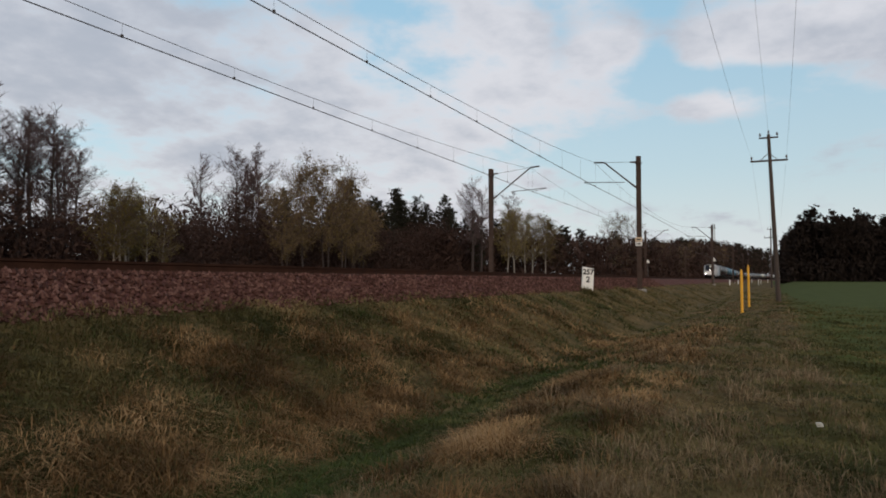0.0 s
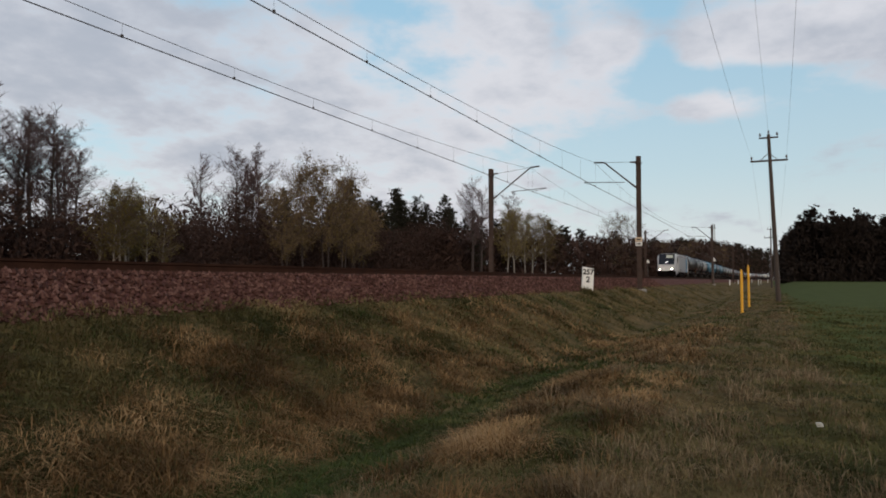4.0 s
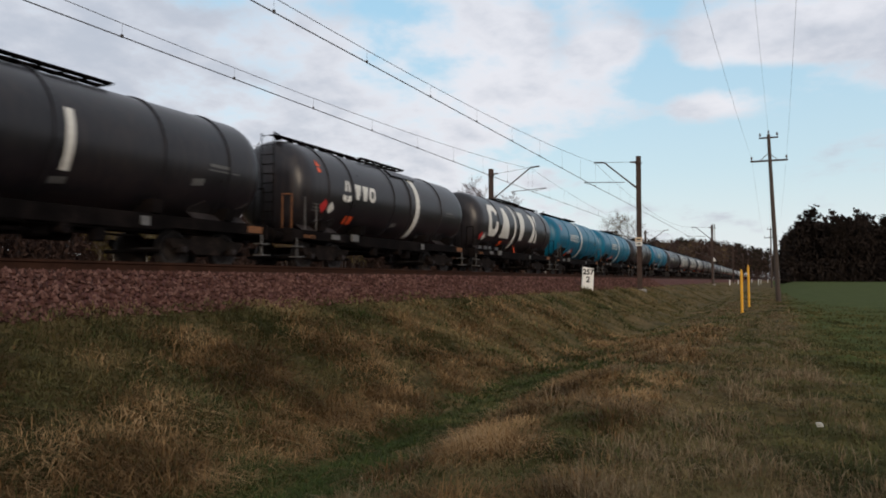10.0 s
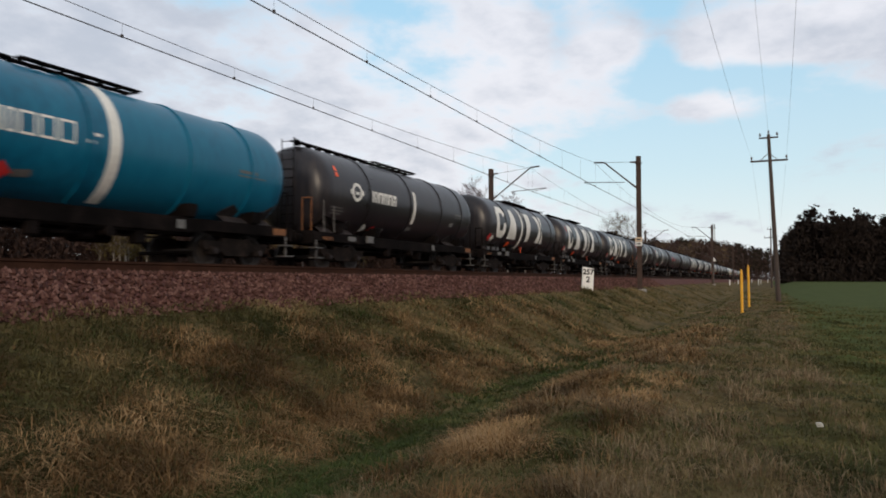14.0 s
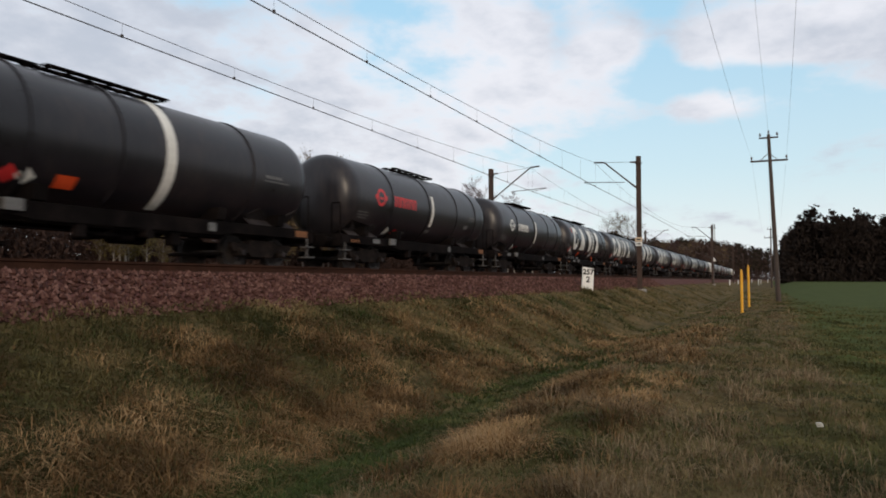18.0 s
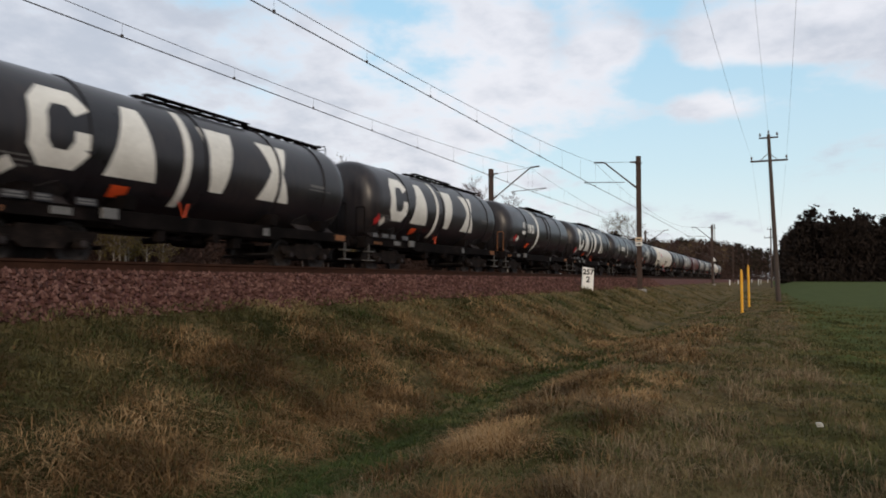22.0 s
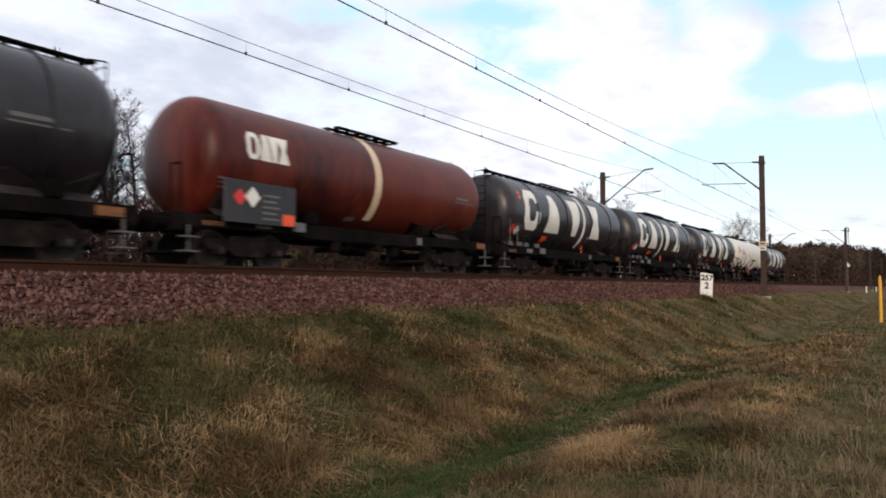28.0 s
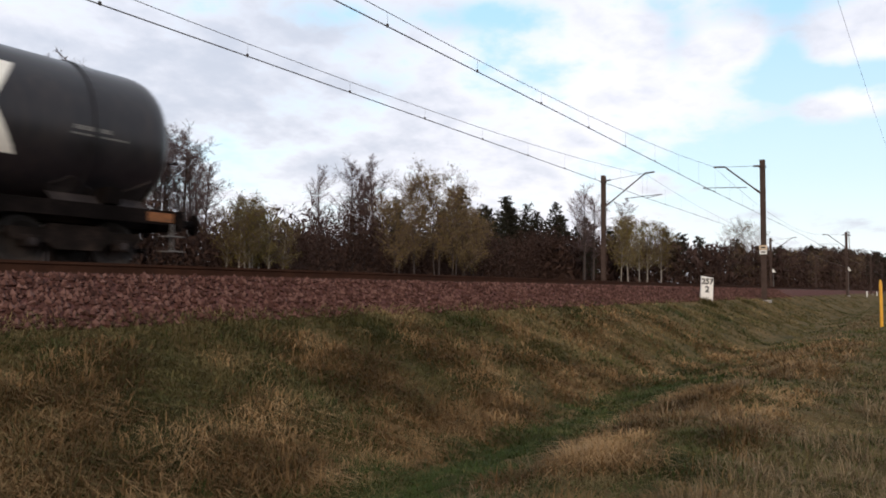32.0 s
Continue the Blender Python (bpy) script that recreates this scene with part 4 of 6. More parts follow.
def build_bogie(parent, x, wheelbase=1.8, kind="wagon"):
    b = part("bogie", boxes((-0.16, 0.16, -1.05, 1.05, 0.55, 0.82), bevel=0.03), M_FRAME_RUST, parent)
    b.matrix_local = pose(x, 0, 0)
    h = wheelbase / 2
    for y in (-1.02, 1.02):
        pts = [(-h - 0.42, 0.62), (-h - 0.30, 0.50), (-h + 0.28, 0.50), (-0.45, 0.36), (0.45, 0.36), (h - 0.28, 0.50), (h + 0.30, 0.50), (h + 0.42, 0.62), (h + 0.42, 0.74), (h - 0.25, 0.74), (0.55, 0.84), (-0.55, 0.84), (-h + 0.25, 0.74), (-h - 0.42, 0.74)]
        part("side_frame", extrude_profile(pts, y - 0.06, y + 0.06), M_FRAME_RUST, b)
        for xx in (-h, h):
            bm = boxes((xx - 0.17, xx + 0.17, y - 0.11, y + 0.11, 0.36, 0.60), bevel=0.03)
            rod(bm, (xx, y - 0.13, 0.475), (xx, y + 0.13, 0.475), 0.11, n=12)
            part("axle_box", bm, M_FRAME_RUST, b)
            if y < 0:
                # paler steel puts a small highlight into the cover's colour
                part("axle_cover", rods(((xx, y - 0.155, 0.475), (xx, y - 0.13, 0.475), 0.075), n=12), M_DUST_STEEL, b, "round axle cover in a paler highlight tone")
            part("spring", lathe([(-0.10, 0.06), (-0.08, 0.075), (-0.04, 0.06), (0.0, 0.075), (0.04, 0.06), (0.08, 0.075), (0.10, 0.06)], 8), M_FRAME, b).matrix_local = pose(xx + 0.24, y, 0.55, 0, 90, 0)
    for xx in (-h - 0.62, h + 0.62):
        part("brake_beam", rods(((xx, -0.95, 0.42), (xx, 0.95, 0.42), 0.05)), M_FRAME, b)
    for xx in (-h, h):
        bm = bmesh.new()
        for y, s in ((-0.75, -1), (0.75, 1)):
            d = lathe([(-0.035, 0.0), (-0.035, 0.12), (0.0, 0.30), (-0.06, 0.40), (-0.06, WHEEL_R), (0.07, WHEEL_R), (0.075, 0.51), (0.105, 0.51), (0.105, 0.42), (0.05, 0.30), (0.04, 0.12), (0.04, 0.0)], 24)
            bmesh.ops.rotate(d, matrix=Matrix.Rotation(math.pi / 2 * -s, 3, "Z"), verts=d.verts)
            bmesh.ops.translate(d, vec=(0, y, 0), verts=d.verts)
            me = bpy.data.meshes.new("tmp")
            d.to_mesh(me)
            d.free()
            bm.from_mesh(me)
            bpy.data.meshes.remove(me)
        rod(bm, (0, -1.0, 0), (0, 1.0, 0), 0.08, n=10)
        w = part("wheelset", bm, M_WHEEL, b)
        w.matrix_local = pose(xx, 0, WHEEL_R)
    return b


def build_buffers(parent, x_end, sgn, mat=None):
    for y in (-0.875, 0.875):
        bm = lathe([(0.0, 0.13), (0.30, 0.13), (0.30, 0.09), (0.58, 0.09), (0.58, 0.22), (0.605, 0.235), (0.62, 0.20), (0.625, 0.0)], 16)
        if sgn < 0:
            bmesh.ops.scale(bm, vec=(-1, 1, 1), verts=bm.verts)
            bmesh.ops.reverse_faces(bm, faces=bm.faces)
        bmesh.ops.translate(bm, vec=(x_end, y, 1.05), verts=bm.verts)
        part("buffer", bm, mat or M_FRAME, parent)
    part("coupling", rods(((x_end, 0, 1.02), (x_end + sgn * 0.45, 0, 0.95), 0.05), ((x_end + sgn * 0.4, 0, 0.98), (x_end + sgn * 0.62, 0, 0.72), 0.03)), M_FRAME, parent)


def build_tank_wagon(tank_mat, ribs, rib_mat, label, walkway="", platform=(-1.0, 3.1), half=6.52, ladder=0, yellow_rails=0, rib_r=0.035, band=None, cradle_mat=None):
    base = new("tank_wagon")
    tagged(base, label, "tank wagon", "wagons of the train")
    prof = [(-half + a, TANK_R * k) for a, k in ((0.0, 0.0), (0.01, 0.25), (0.045, 0.50), (0.10, 0.68), (0.19, 0.82), (0.30, 0.91), (0.43, 0.965), (0.58, 0.992), (0.80, 1.0))]
    n = 10
    prof += [(-half + 0.8 + (2 * half - 1.6) * i / n, TANK_R) for i in range(1, n)]
    prof += [(-x, r) for x, r in prof[:9]][::-1]
    part("tank", lathe(prof, 56, TANK_Z), tank_mat, base, smooth=True)
    for x in ribs:
        part("tank_hoop", band_mesh(x, 0.10, -62, 242, rib_r), rib_mat, base)
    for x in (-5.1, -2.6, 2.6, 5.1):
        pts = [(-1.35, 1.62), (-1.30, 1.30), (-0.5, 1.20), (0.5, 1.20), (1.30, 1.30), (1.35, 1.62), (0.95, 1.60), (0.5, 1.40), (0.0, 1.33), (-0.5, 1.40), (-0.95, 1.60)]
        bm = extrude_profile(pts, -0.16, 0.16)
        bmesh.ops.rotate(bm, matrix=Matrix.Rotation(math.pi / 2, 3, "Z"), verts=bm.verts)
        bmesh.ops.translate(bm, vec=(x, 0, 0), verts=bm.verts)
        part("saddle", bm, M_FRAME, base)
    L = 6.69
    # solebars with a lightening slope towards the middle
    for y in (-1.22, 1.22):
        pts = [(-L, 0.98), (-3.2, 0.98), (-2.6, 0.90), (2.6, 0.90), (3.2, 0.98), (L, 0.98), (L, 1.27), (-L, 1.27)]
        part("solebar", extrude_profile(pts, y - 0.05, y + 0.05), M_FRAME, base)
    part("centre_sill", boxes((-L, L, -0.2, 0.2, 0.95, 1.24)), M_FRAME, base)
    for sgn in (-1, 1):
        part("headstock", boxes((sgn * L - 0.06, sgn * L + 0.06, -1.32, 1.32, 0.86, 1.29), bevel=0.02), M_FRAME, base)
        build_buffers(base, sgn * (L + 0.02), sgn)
        for y in (-1.28, 1.28):
            part("shunter_step", boxes((sgn * (L - 0.22) - 0.20, sgn * (L - 0.22) + 0.20, y - 0.15, y + 0.15, 0.40, 0.43), (sgn * (L - 0.22) - 0.02, sgn * (L - 0.22) + 0.02, y - 0.02, y + 0.02, 0.40, 1.0), (sgn * (L - 0.22) - 0.20, sgn * (L - 0.22) + 0.20, y - 0.12, y + 0.12, 0.72, 0.75)), M_STEEL, base, "worn grey metal step")
        rail_mat = M_RUST if sgn == yellow_rails else M_FRAME
        for ya, yb in ((-1.2, -0.85), (0.85, 1.2)):
            xr = sgn * (L - 0.05)
            part("end_handrail", rods(((xr, ya, 1.27), (xr, ya, 2.35), 0.022), ((xr, yb, 1.27), (xr, yb, 2.35), 0.022), ((xr, ya, 2.35), (xr, yb, 2.35), 0.022), n=6), rail_mat, base)
    top = TANK_Z + TANK_R
    x0, x1 = platform
    bm = boxes((x0, x1, -0.62, -0.40, top + 0.07, top + 0.10), (x0, x1, -0.20, 0.02, top + 0.09, top + 0.12), (x0, x1, 0.22, 0.44, top + 0.07, top + 0.10))
    for i in range(7):
        x = x0 + 0.1 + (x1 - x0 - 0.2) * i / 6
        box(bm, x - 0.025, x + 0.025, -0.62, 0.44, top + 0.02, top + 0.07)
    part("roof_platform", bm, M_FRAME, base)
    part("dome_hatch", lathe([(0, 0.30), (0.16, 0.30), (0.17, 0.36), (0.21, 0.36), (0.24, 0.15), (0.24, 0.0)], 20), M_FRAME, base).matrix_local = pose((x0 + x1) / 2, 0.1, top - 0.10, 0, -90, 0)
    runs = {"": (), "front": ((-half + 0.15, x0),), "rear": ((x1, half - 0.15),), "both": ((-half + 0.15, x0), (x1, half - 0.15))}[walkway]
    for a, b in runs:
        bm = boxes((a, b, -0.36, -0.12, top + 0.07, top + 0.11))
        for i in range(8):
            x = a + (b - a) * (i + 0.5) / 8
            box(bm, x - 0.025, x + 0.025, -0.36, -0.12, top - 0.03, top + 0.07)
        part("roof_walkway", bm, M_FRAME, base)
    if ladder:
        x = ladder * (half + 0.02)
        bm = rods(((x, -0.42, 1.3), (x, -0.42, top + 0.14), 0.018), ((x, 0.05, 1.3), (x, 0.05, top + 0.14), 0.018), n=6)
        for i in range(10):
            rod(bm, (x, -0.42, 1.55 + 0.3 * i), (x, 0.05, 1.55 + 0.3 * i), 0.014, n=5)
        rod(bm, (x, -0.42, top + 0.14), (x - ladder * 0.4, -0.36, top + 0.11), 0.02, n=5)
        part("end_ladder", bm, M_FRAME, base)
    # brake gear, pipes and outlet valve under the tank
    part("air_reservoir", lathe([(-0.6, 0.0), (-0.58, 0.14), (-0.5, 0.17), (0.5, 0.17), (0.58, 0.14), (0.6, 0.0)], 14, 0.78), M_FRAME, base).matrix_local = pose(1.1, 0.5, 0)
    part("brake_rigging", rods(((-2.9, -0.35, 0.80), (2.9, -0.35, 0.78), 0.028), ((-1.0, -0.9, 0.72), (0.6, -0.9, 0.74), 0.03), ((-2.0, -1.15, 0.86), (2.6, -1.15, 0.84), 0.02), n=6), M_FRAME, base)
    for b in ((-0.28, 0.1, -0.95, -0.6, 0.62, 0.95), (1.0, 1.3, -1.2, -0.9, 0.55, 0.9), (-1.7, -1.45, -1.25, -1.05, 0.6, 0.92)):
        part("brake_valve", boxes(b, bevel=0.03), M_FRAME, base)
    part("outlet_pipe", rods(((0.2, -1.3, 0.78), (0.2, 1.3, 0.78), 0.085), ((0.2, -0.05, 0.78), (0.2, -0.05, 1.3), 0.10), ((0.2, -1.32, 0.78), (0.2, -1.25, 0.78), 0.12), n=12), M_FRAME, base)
    part("brake_lever_plate", boxes((2.15, 2.42, -1.285, -1.275, 0.98, 1.20)), M_GREY_PLATE, base, "pale brake change-over plate")
    part("data_plate", boxes((-4.55, -4.05, -1.29, -1.275, 1.05, 1.21)), M_GREY_PLATE, base, "pale data plate")
    part("label_holder", boxes((-3.35, -2.95, -1.36, -1.33, 1.04, 1.28), (-3.35, -3.31, -1.33, -1.27, 1.04, 1.28), bevel=0.006), M_GREY_PLATE, base, "grey label holder")
    part("rust_patch", boxes((L - 0.80, L - 0.20, -1.28, -1.27, 1.03, 1.22)), M_RUST, base, "orange rusty patch on the solebar")
    front = part("towing_plate", boxes((-L + 0.55, -L + 1.25, -1.285, -1.27, 1.00, 1.15)), M_FRAME, base, "dark plate with rusty orange strokes on the solebar")
    for i in range(4):
        part("plate_stroke", boxes((-L + 0.60 + 0.16 * i, -L + 0.68 + 0.16 * i, -1.292, -1.285, 1.02, 1.13)), M_RUST, front)
    # dusty cradles that carry the tank's ends, with a dark opening between their webs
    for sgn in (-1, 1):
        for y in (-1, 1):
            bm = bmesh.new()
            rows = []
            for k in range(7):
                x = sgn * (half - 0.55 - 0.33 * k)
                top_t = radians(-34 - (0, 9, 16, 17, 12, 5, 14)[k])
                rows.append([bm.verts.new((x, y * (TANK_R + 0.02) * math.cos(t), TANK_Z + (TANK_R + 0.02) * math.sin(t))) for t in (top_t, radians(-55))] + [bm.verts.new((x, y * 1.17, 1.26))])
            for a, b in zip(rows, rows[1:]):
                for c in range(2):
                    bm.faces.new((a[c], b[c], b[c + 1], a[c + 1]))
            bmesh.ops.recalc_face_normals(bm, faces=bm.faces)
            bmesh.ops.solidify(bm, geom=bm.faces[:], thickness=0.02)
            part("end_cradle", bm, cradle_mat or M_DUST_STEEL, base, "dusty grey cradle plate")
    if ladder < 0:
        for x in (-half + 0.35, -half + 0.95):
            part("platform_upright", rods(((x, -1.36, 1.28), (x, -1.36, 2.28), 0.02), ((x, -1.36, 2.28), (x + 0.02, -0.95, 2.30), 0.02), n=6), M_STEEL, base, "grey platform handrail")
        if tank_mat is not M_TANK_WHITE:
            part("warning_sign", decal(((-5.04, 0.66), (-4.80, 0.66), (-4.90, 0.86), (-4.94, 0.86)), ((-5.0, 0.44), (-4.84, 0.44), (-4.84, 0.60), (-5.0, 0.60)), lift=0.012), M_ORANGE, base, "orange warning labels")
    build_bogie(base, -4.55)
    build_bogie(base, 4.55)
    if band:
        x, w, a0, a1, mat = band
        part("white_band", band_mesh(x + SHIFT, w, a0, a1, 0.008), mat, base)
    # small rows of unreadable data marks
    for q in (bar(-5.2, -4.5, -0.62, -0.58), bar(-5.15, -4.4, -0.73, -0.69), bar(-5.1, -4.5, -0.84, -0.79), bar(4.75, 5.5, -0.10, -0.02), bar(4.7, 5.85, -0.20, -0.165)):
        part("data_mark", decal(q), M_GREY_PLATE, base)
    return base


def placards(base, orange=None, red=None, diamond=None, white=None):
    if orange:
        x, v = orange
        part("hazard_plate", decal(bar(x - 0.24, x + 0.24, v - 0.17, v + 0.17), lift=0.03), M_ORANGE, base, "orange hazard plate")
    if red:
        x, v = red
        part("red_placard", decal(((x, v - 0.24), (x + 0.24, v), (x, v + 0.24), (x - 0.24, v)), lift=0.03), M_RED, base, "red diamond placard")
    if diamond:
        x, v = diamond
        part("white_placard", decal(((x, v - 0.22), (x + 0.22, v), (x, v + 0.22), (x - 0.22, v)), lift=0.03), M_WHITE, base, "white diamond placard")
    for x, v in white or ():
        part("data_panel", decal(((x - 0.2, v - 0.11), (x + 0.2, v - 0.06), (x + 0.2, v + 0.12), (x - 0.2, v + 0.07)), lift=0.02), M_GREY_PLATE, base, "pale data panel")


def big_letters(base, xs):
    """Four huge plain shapes: a ring, a wedge, a tapering block and an hourglass."""
    lo, hi = -0.76, 0.98
    a, b, c, d = xs
    part("ring_shape", decal(*octagon_ring(a, a + 1.42, lo, hi, 0.40)[1:], bar(a + 1.02, a + 1.42, -0.29, 0.06)), M_WHITE, base, "huge white painted open ring shape")
    m = b + 0.74
    part("wedge_shape", decal(((b, lo), (b + 1.45, lo), (m + 0.24, hi), (m - 0.24, hi))), M_WHITE, base, "huge white painted wedge shape")
    part("block_shape", decal(((c + 0.38, lo), (c + 0.86, lo), (c + 1.24, hi), (c, hi))), M_WHITE, base, "huge white painted block shape")
    part("hourglass_shape", decal(((d, lo), (d + 1.45, lo), (d + 0.98, 0.12), (d + 0.47, 0.12)), ((d + 0.47, 0.12), (d + 0.98, 0.12), (d + 1.42, hi), (d + 0.03, hi))), M_WHITE, base, "huge white painted hourglass shape")


def dark_big_mark_wagon(flip, xs=(-4.55, -2.5, 0.0, 2.35), hoop=1.65):
    bx = hoop - 0.5 if flip else -0.8
    if not flip:
        w = build_tank_wagon(M_TANK_DARK, (-3.75, -0.35, 2.6, 4.95), M_TANK_DARK, "dark grey tank wagon with huge white block marks", "rear", (-1.5, 2.3), ladder=1, band=(-0.42, 0.24, -52, 52, M_WHITE))
        big_letters(w, (-4.6, -2.75, 0.1, 2.35))
    else:
        w = build_tank_wagon(M_TANK_DARK, (-3.9, -0.9, 1.9, 4.6), M_TANK_DARK, "dark grey tank wagon with huge white block marks and front walkway", "front", (-1.8, 2.0), ladder=-1, band=(hoop, 0.24, -52, 52, M_WHITE))
        big_letters(w, xs)
    placards(w, orange=(-2.2, -1.10), red=(-5.35, -0.80), diamond=(-4.95, -0.84), white=((-3.6, -1.55),))
    for x0, x1 in ((-6.3, -5.9), (-5.6, -5.1), (-4.95, -4.55), (-4.0, -3.5)):
        plate = part("data_strip", boxes((x0, x1, -1.345, -1.27, 1.28, 1.44)), M_TANK_DARK, w, "dark strip with pale unreadable marks")
        for xe, z0, z1 in ((x1 - 0.08, 1.375, 1.415), (x1 - 0.03, 1.31, 1.345)):
            part("strip_mark", boxes((x0 + 0.03, xe, -1.352, -1.345, z0, z1)), M_GREY_PLATE, plate)
    part("discharge_strap", rods(((bx - 0.35, -1.34, 1.62), (bx - 0.22, -1.36, 1.24), 0.012), ((bx - 0.05, -1.34, 1.60), (bx - 0.18, -1.36, 1.24), 0.012), n=6), M_ORANGE, w, "orange discharge strap")
    return w


def ring_logo_wagon(mark, label, ladder=False):
    w = build_tank_wagon(M_TANK_DARK, (-3.4, -0.2, 2.7, 4.9), M_TANK_DARK, label, "front" if ladder else "", (-1.65, 1.9), ladder=-1 if ladder else 0, yellow_rails=-1 if ladder else 0, band=(0.72, 0.20, -30, 21, M_WHITE))
    part("ring_mark", decal(*ring_quads(-3.72, 0.04, 0.22, 0.33)), mark, w, "round painted ring mark")
    for q in (bar(-4.15, -4.03, -0.05, 0.12), bar(-3.41, -3.29, -0.05, 0.12), bar(-3.85, -3.58, -0.04, 0.05)):
        part("ring_bar", decal(q), mark, w)
    x = -2.85
    for i, wd in enumerate((0.26, 0.2, 0.40, 0.24, 0.36, 0.24)):
        hi = 0.20
        part("mark_block", decal(bar(x, x + wd * 0.34, -0.20, hi), bar(x + wd * 0.66, x + wd, -0.20, hi), bar(x, x + wd, hi - 0.09, hi)), mark, w, "small plain painted block")
        x += wd + 0.055
    placards(w, red=(-2.0, -1.30), diamond=(-2.65, -1.25), white=((-1.35, -1.28), (0.65, -1.02), (4.4, -0.55)))
    part("dirt_patch", decal(((-5.6, -1.75), (-3.6, -1.9), (-3.6, -1.15), (-5.3, -0.95))), M_FRAME, w, "dark oily stain")
    return w


def triangle_logo_wagon(late):
    bx = 2.0 if late else -0.5
    w = build_tank_wagon(M_TANK_DARK, (-5.0, -3.55, -0.55, 0.9, 3.7) if late else (-3.3, 1.6, 4.0), M_TANK_DARK, "dark grey tank wagon with one white hoop and white marks", "front" if late else "rear", (-1.55, 1.85) if late else (-0.5, 3.0), ladder=-1 if late else 1, yellow_rails=-1, band=(bx, 0.34, -60, 68, M_WHITE))
    x = -3.6 if late else -3.55
    part("triangle_mark", decal(((x, -0.30), (x + 0.26, -0.38), (x + 0.24, -0.16), (x + 0.04, -0.12)), ((x + 0.30, -0.38), (x + 0.56, -0.30), (x + 0.52, -0.12), (x + 0.32, -0.16)), ((x + 0.10, 0.0), (x + 0.22, -0.02), (x + 0.26, 0.36), (x + 0.17, 0.36)), ((x + 0.34, -0.02), (x + 0.46, 0.0), (x + 0.39, 0.36), (x + 0.30, 0.36))), M_WHITE, w, "white three-part triangle mark")
    x += 0.72
    hi, lo = 0.30, -0.22
    for block in ([((x + 0.14, lo), (x + 0.30, lo), (x + 0.46, hi), (x, hi))], [((x + 0.62, lo), (x + 0.82, lo), (x + 0.94, hi), (x + 0.52, hi))], octagon_ring(x + 1.0, x + 1.44, lo, hi, 0.13)):
        part("mark_block", decal(*block), M_WHITE, w, "bold white painted block")
    placards(w, orange=(-2.9 if late else -2.0, -1.0), red=(-4.6, -0.62), diamond=(-4.2, -0.65), white=((0.35, -0.95), (3.0, -1.35), (-4.5, -1.2)))
    part("side_panel", band_mesh(0.8 if late else 0.9, 2.0, 44, 58, 0.06), M_TANK_DARK, w, "raised cladding panel")
    part("panel_leg", band_mesh(0.8 if late else 0.9, 0.12, -15, 44, 0.05), M_TANK_DARK, w)
    return w


def blue_wagon(ladder=False):
    w = build_tank_wagon(M_TANK_BLUE, (-3.7, -0.5, 2.4, 4.7), M_TANK_BLUE, "bright blue tank wagon with one white hoop" + (" and an end ladder" if ladder else ""), "front" if ladder else "rear", (-1.5, 1.6), ladder=-1 if ladder else 0, yellow_rails=0 if ladder else -1, band=(0.72, 0.30, -60, 75, M_WHITE))
    x = -2.65
    for wd in (0.20, 0.34, 0.14, 0.18, 0.36, 0.36, 0.38):
        part("mark_block", decal(bar(x, x + wd, 0.22, 0.27), bar(x, x + wd, -0.20, -0.15), bar(x, x + 0.05, -0.20, 0.27), bar(x + wd - 0.05, x + wd, -0.20, 0.27)), M_WHITE, w, "outlined white painted block")
        x += wd + 0.07
    for q in (bar(0.05, 0.35, 0.05, 0.12), bar(0.0, 0.2, -0.12, -0.05)):
        part("mark_bar", decal(q), M_WHITE, w)
    placards(w, orange=(-2.5, -1.25), red=(-1.7, -0.98), diamond=(-2.05, -1.0), white=((-1.25, -0.98),))
    part("dirt_patch", decal(((-5.1, -1.75), (-3.3, -1.75), (-3.2, -0.78), (-4.9, -0.72))), M_FRAME_RUST, w, "dark brown spill stain")
    return w


def small_mark(base, x, v0, v1, mat):
    m = (v0 + v1) / 2
    for block in (octagon_ring(x, x + 0.40, v0, v1, 0.12), [((x + 0.40, v0), (x + 0.76, v0), (x + 0.66, v1), (x + 0.50, v1))], [((x + 0.80, v0), (x + 0.94, v0), (x + 1.02, v1), (x + 0.70, v1))],
                  [((x + 0.98, v0), (x + 1.36, v0), (x + 1.24, m), (x + 1.10, m)), ((x + 1.10, m), (x + 1.24, m), (x + 1.36, v1), (x + 0.98, v1))]):
        part("mark_block", decal(*block), mat, base, "small white painted block")


def small_mark_wagon():
    w = build_tank_wagon(M_TANK_DARK, (-2.9, -0.7, 3.7), M_TANK_DARK, "dark grey tank wagon with small white marks and full roof walkway", "front", (-2.0, 1.4), ladder=-1, band=(1.25, 0.32, -60, 72, M_WHITE))
    small_mark(w, -5.0, -0.12, 0.62, M_WHITE)
    placards(w, orange=(-1.35, -1.05), red=(-2.6, -1.02), diamond=(-2.25, -1.02), white=((-4.8, -0.72), (-3.7, -1.5), (-3.2, -1.5)))
    return w


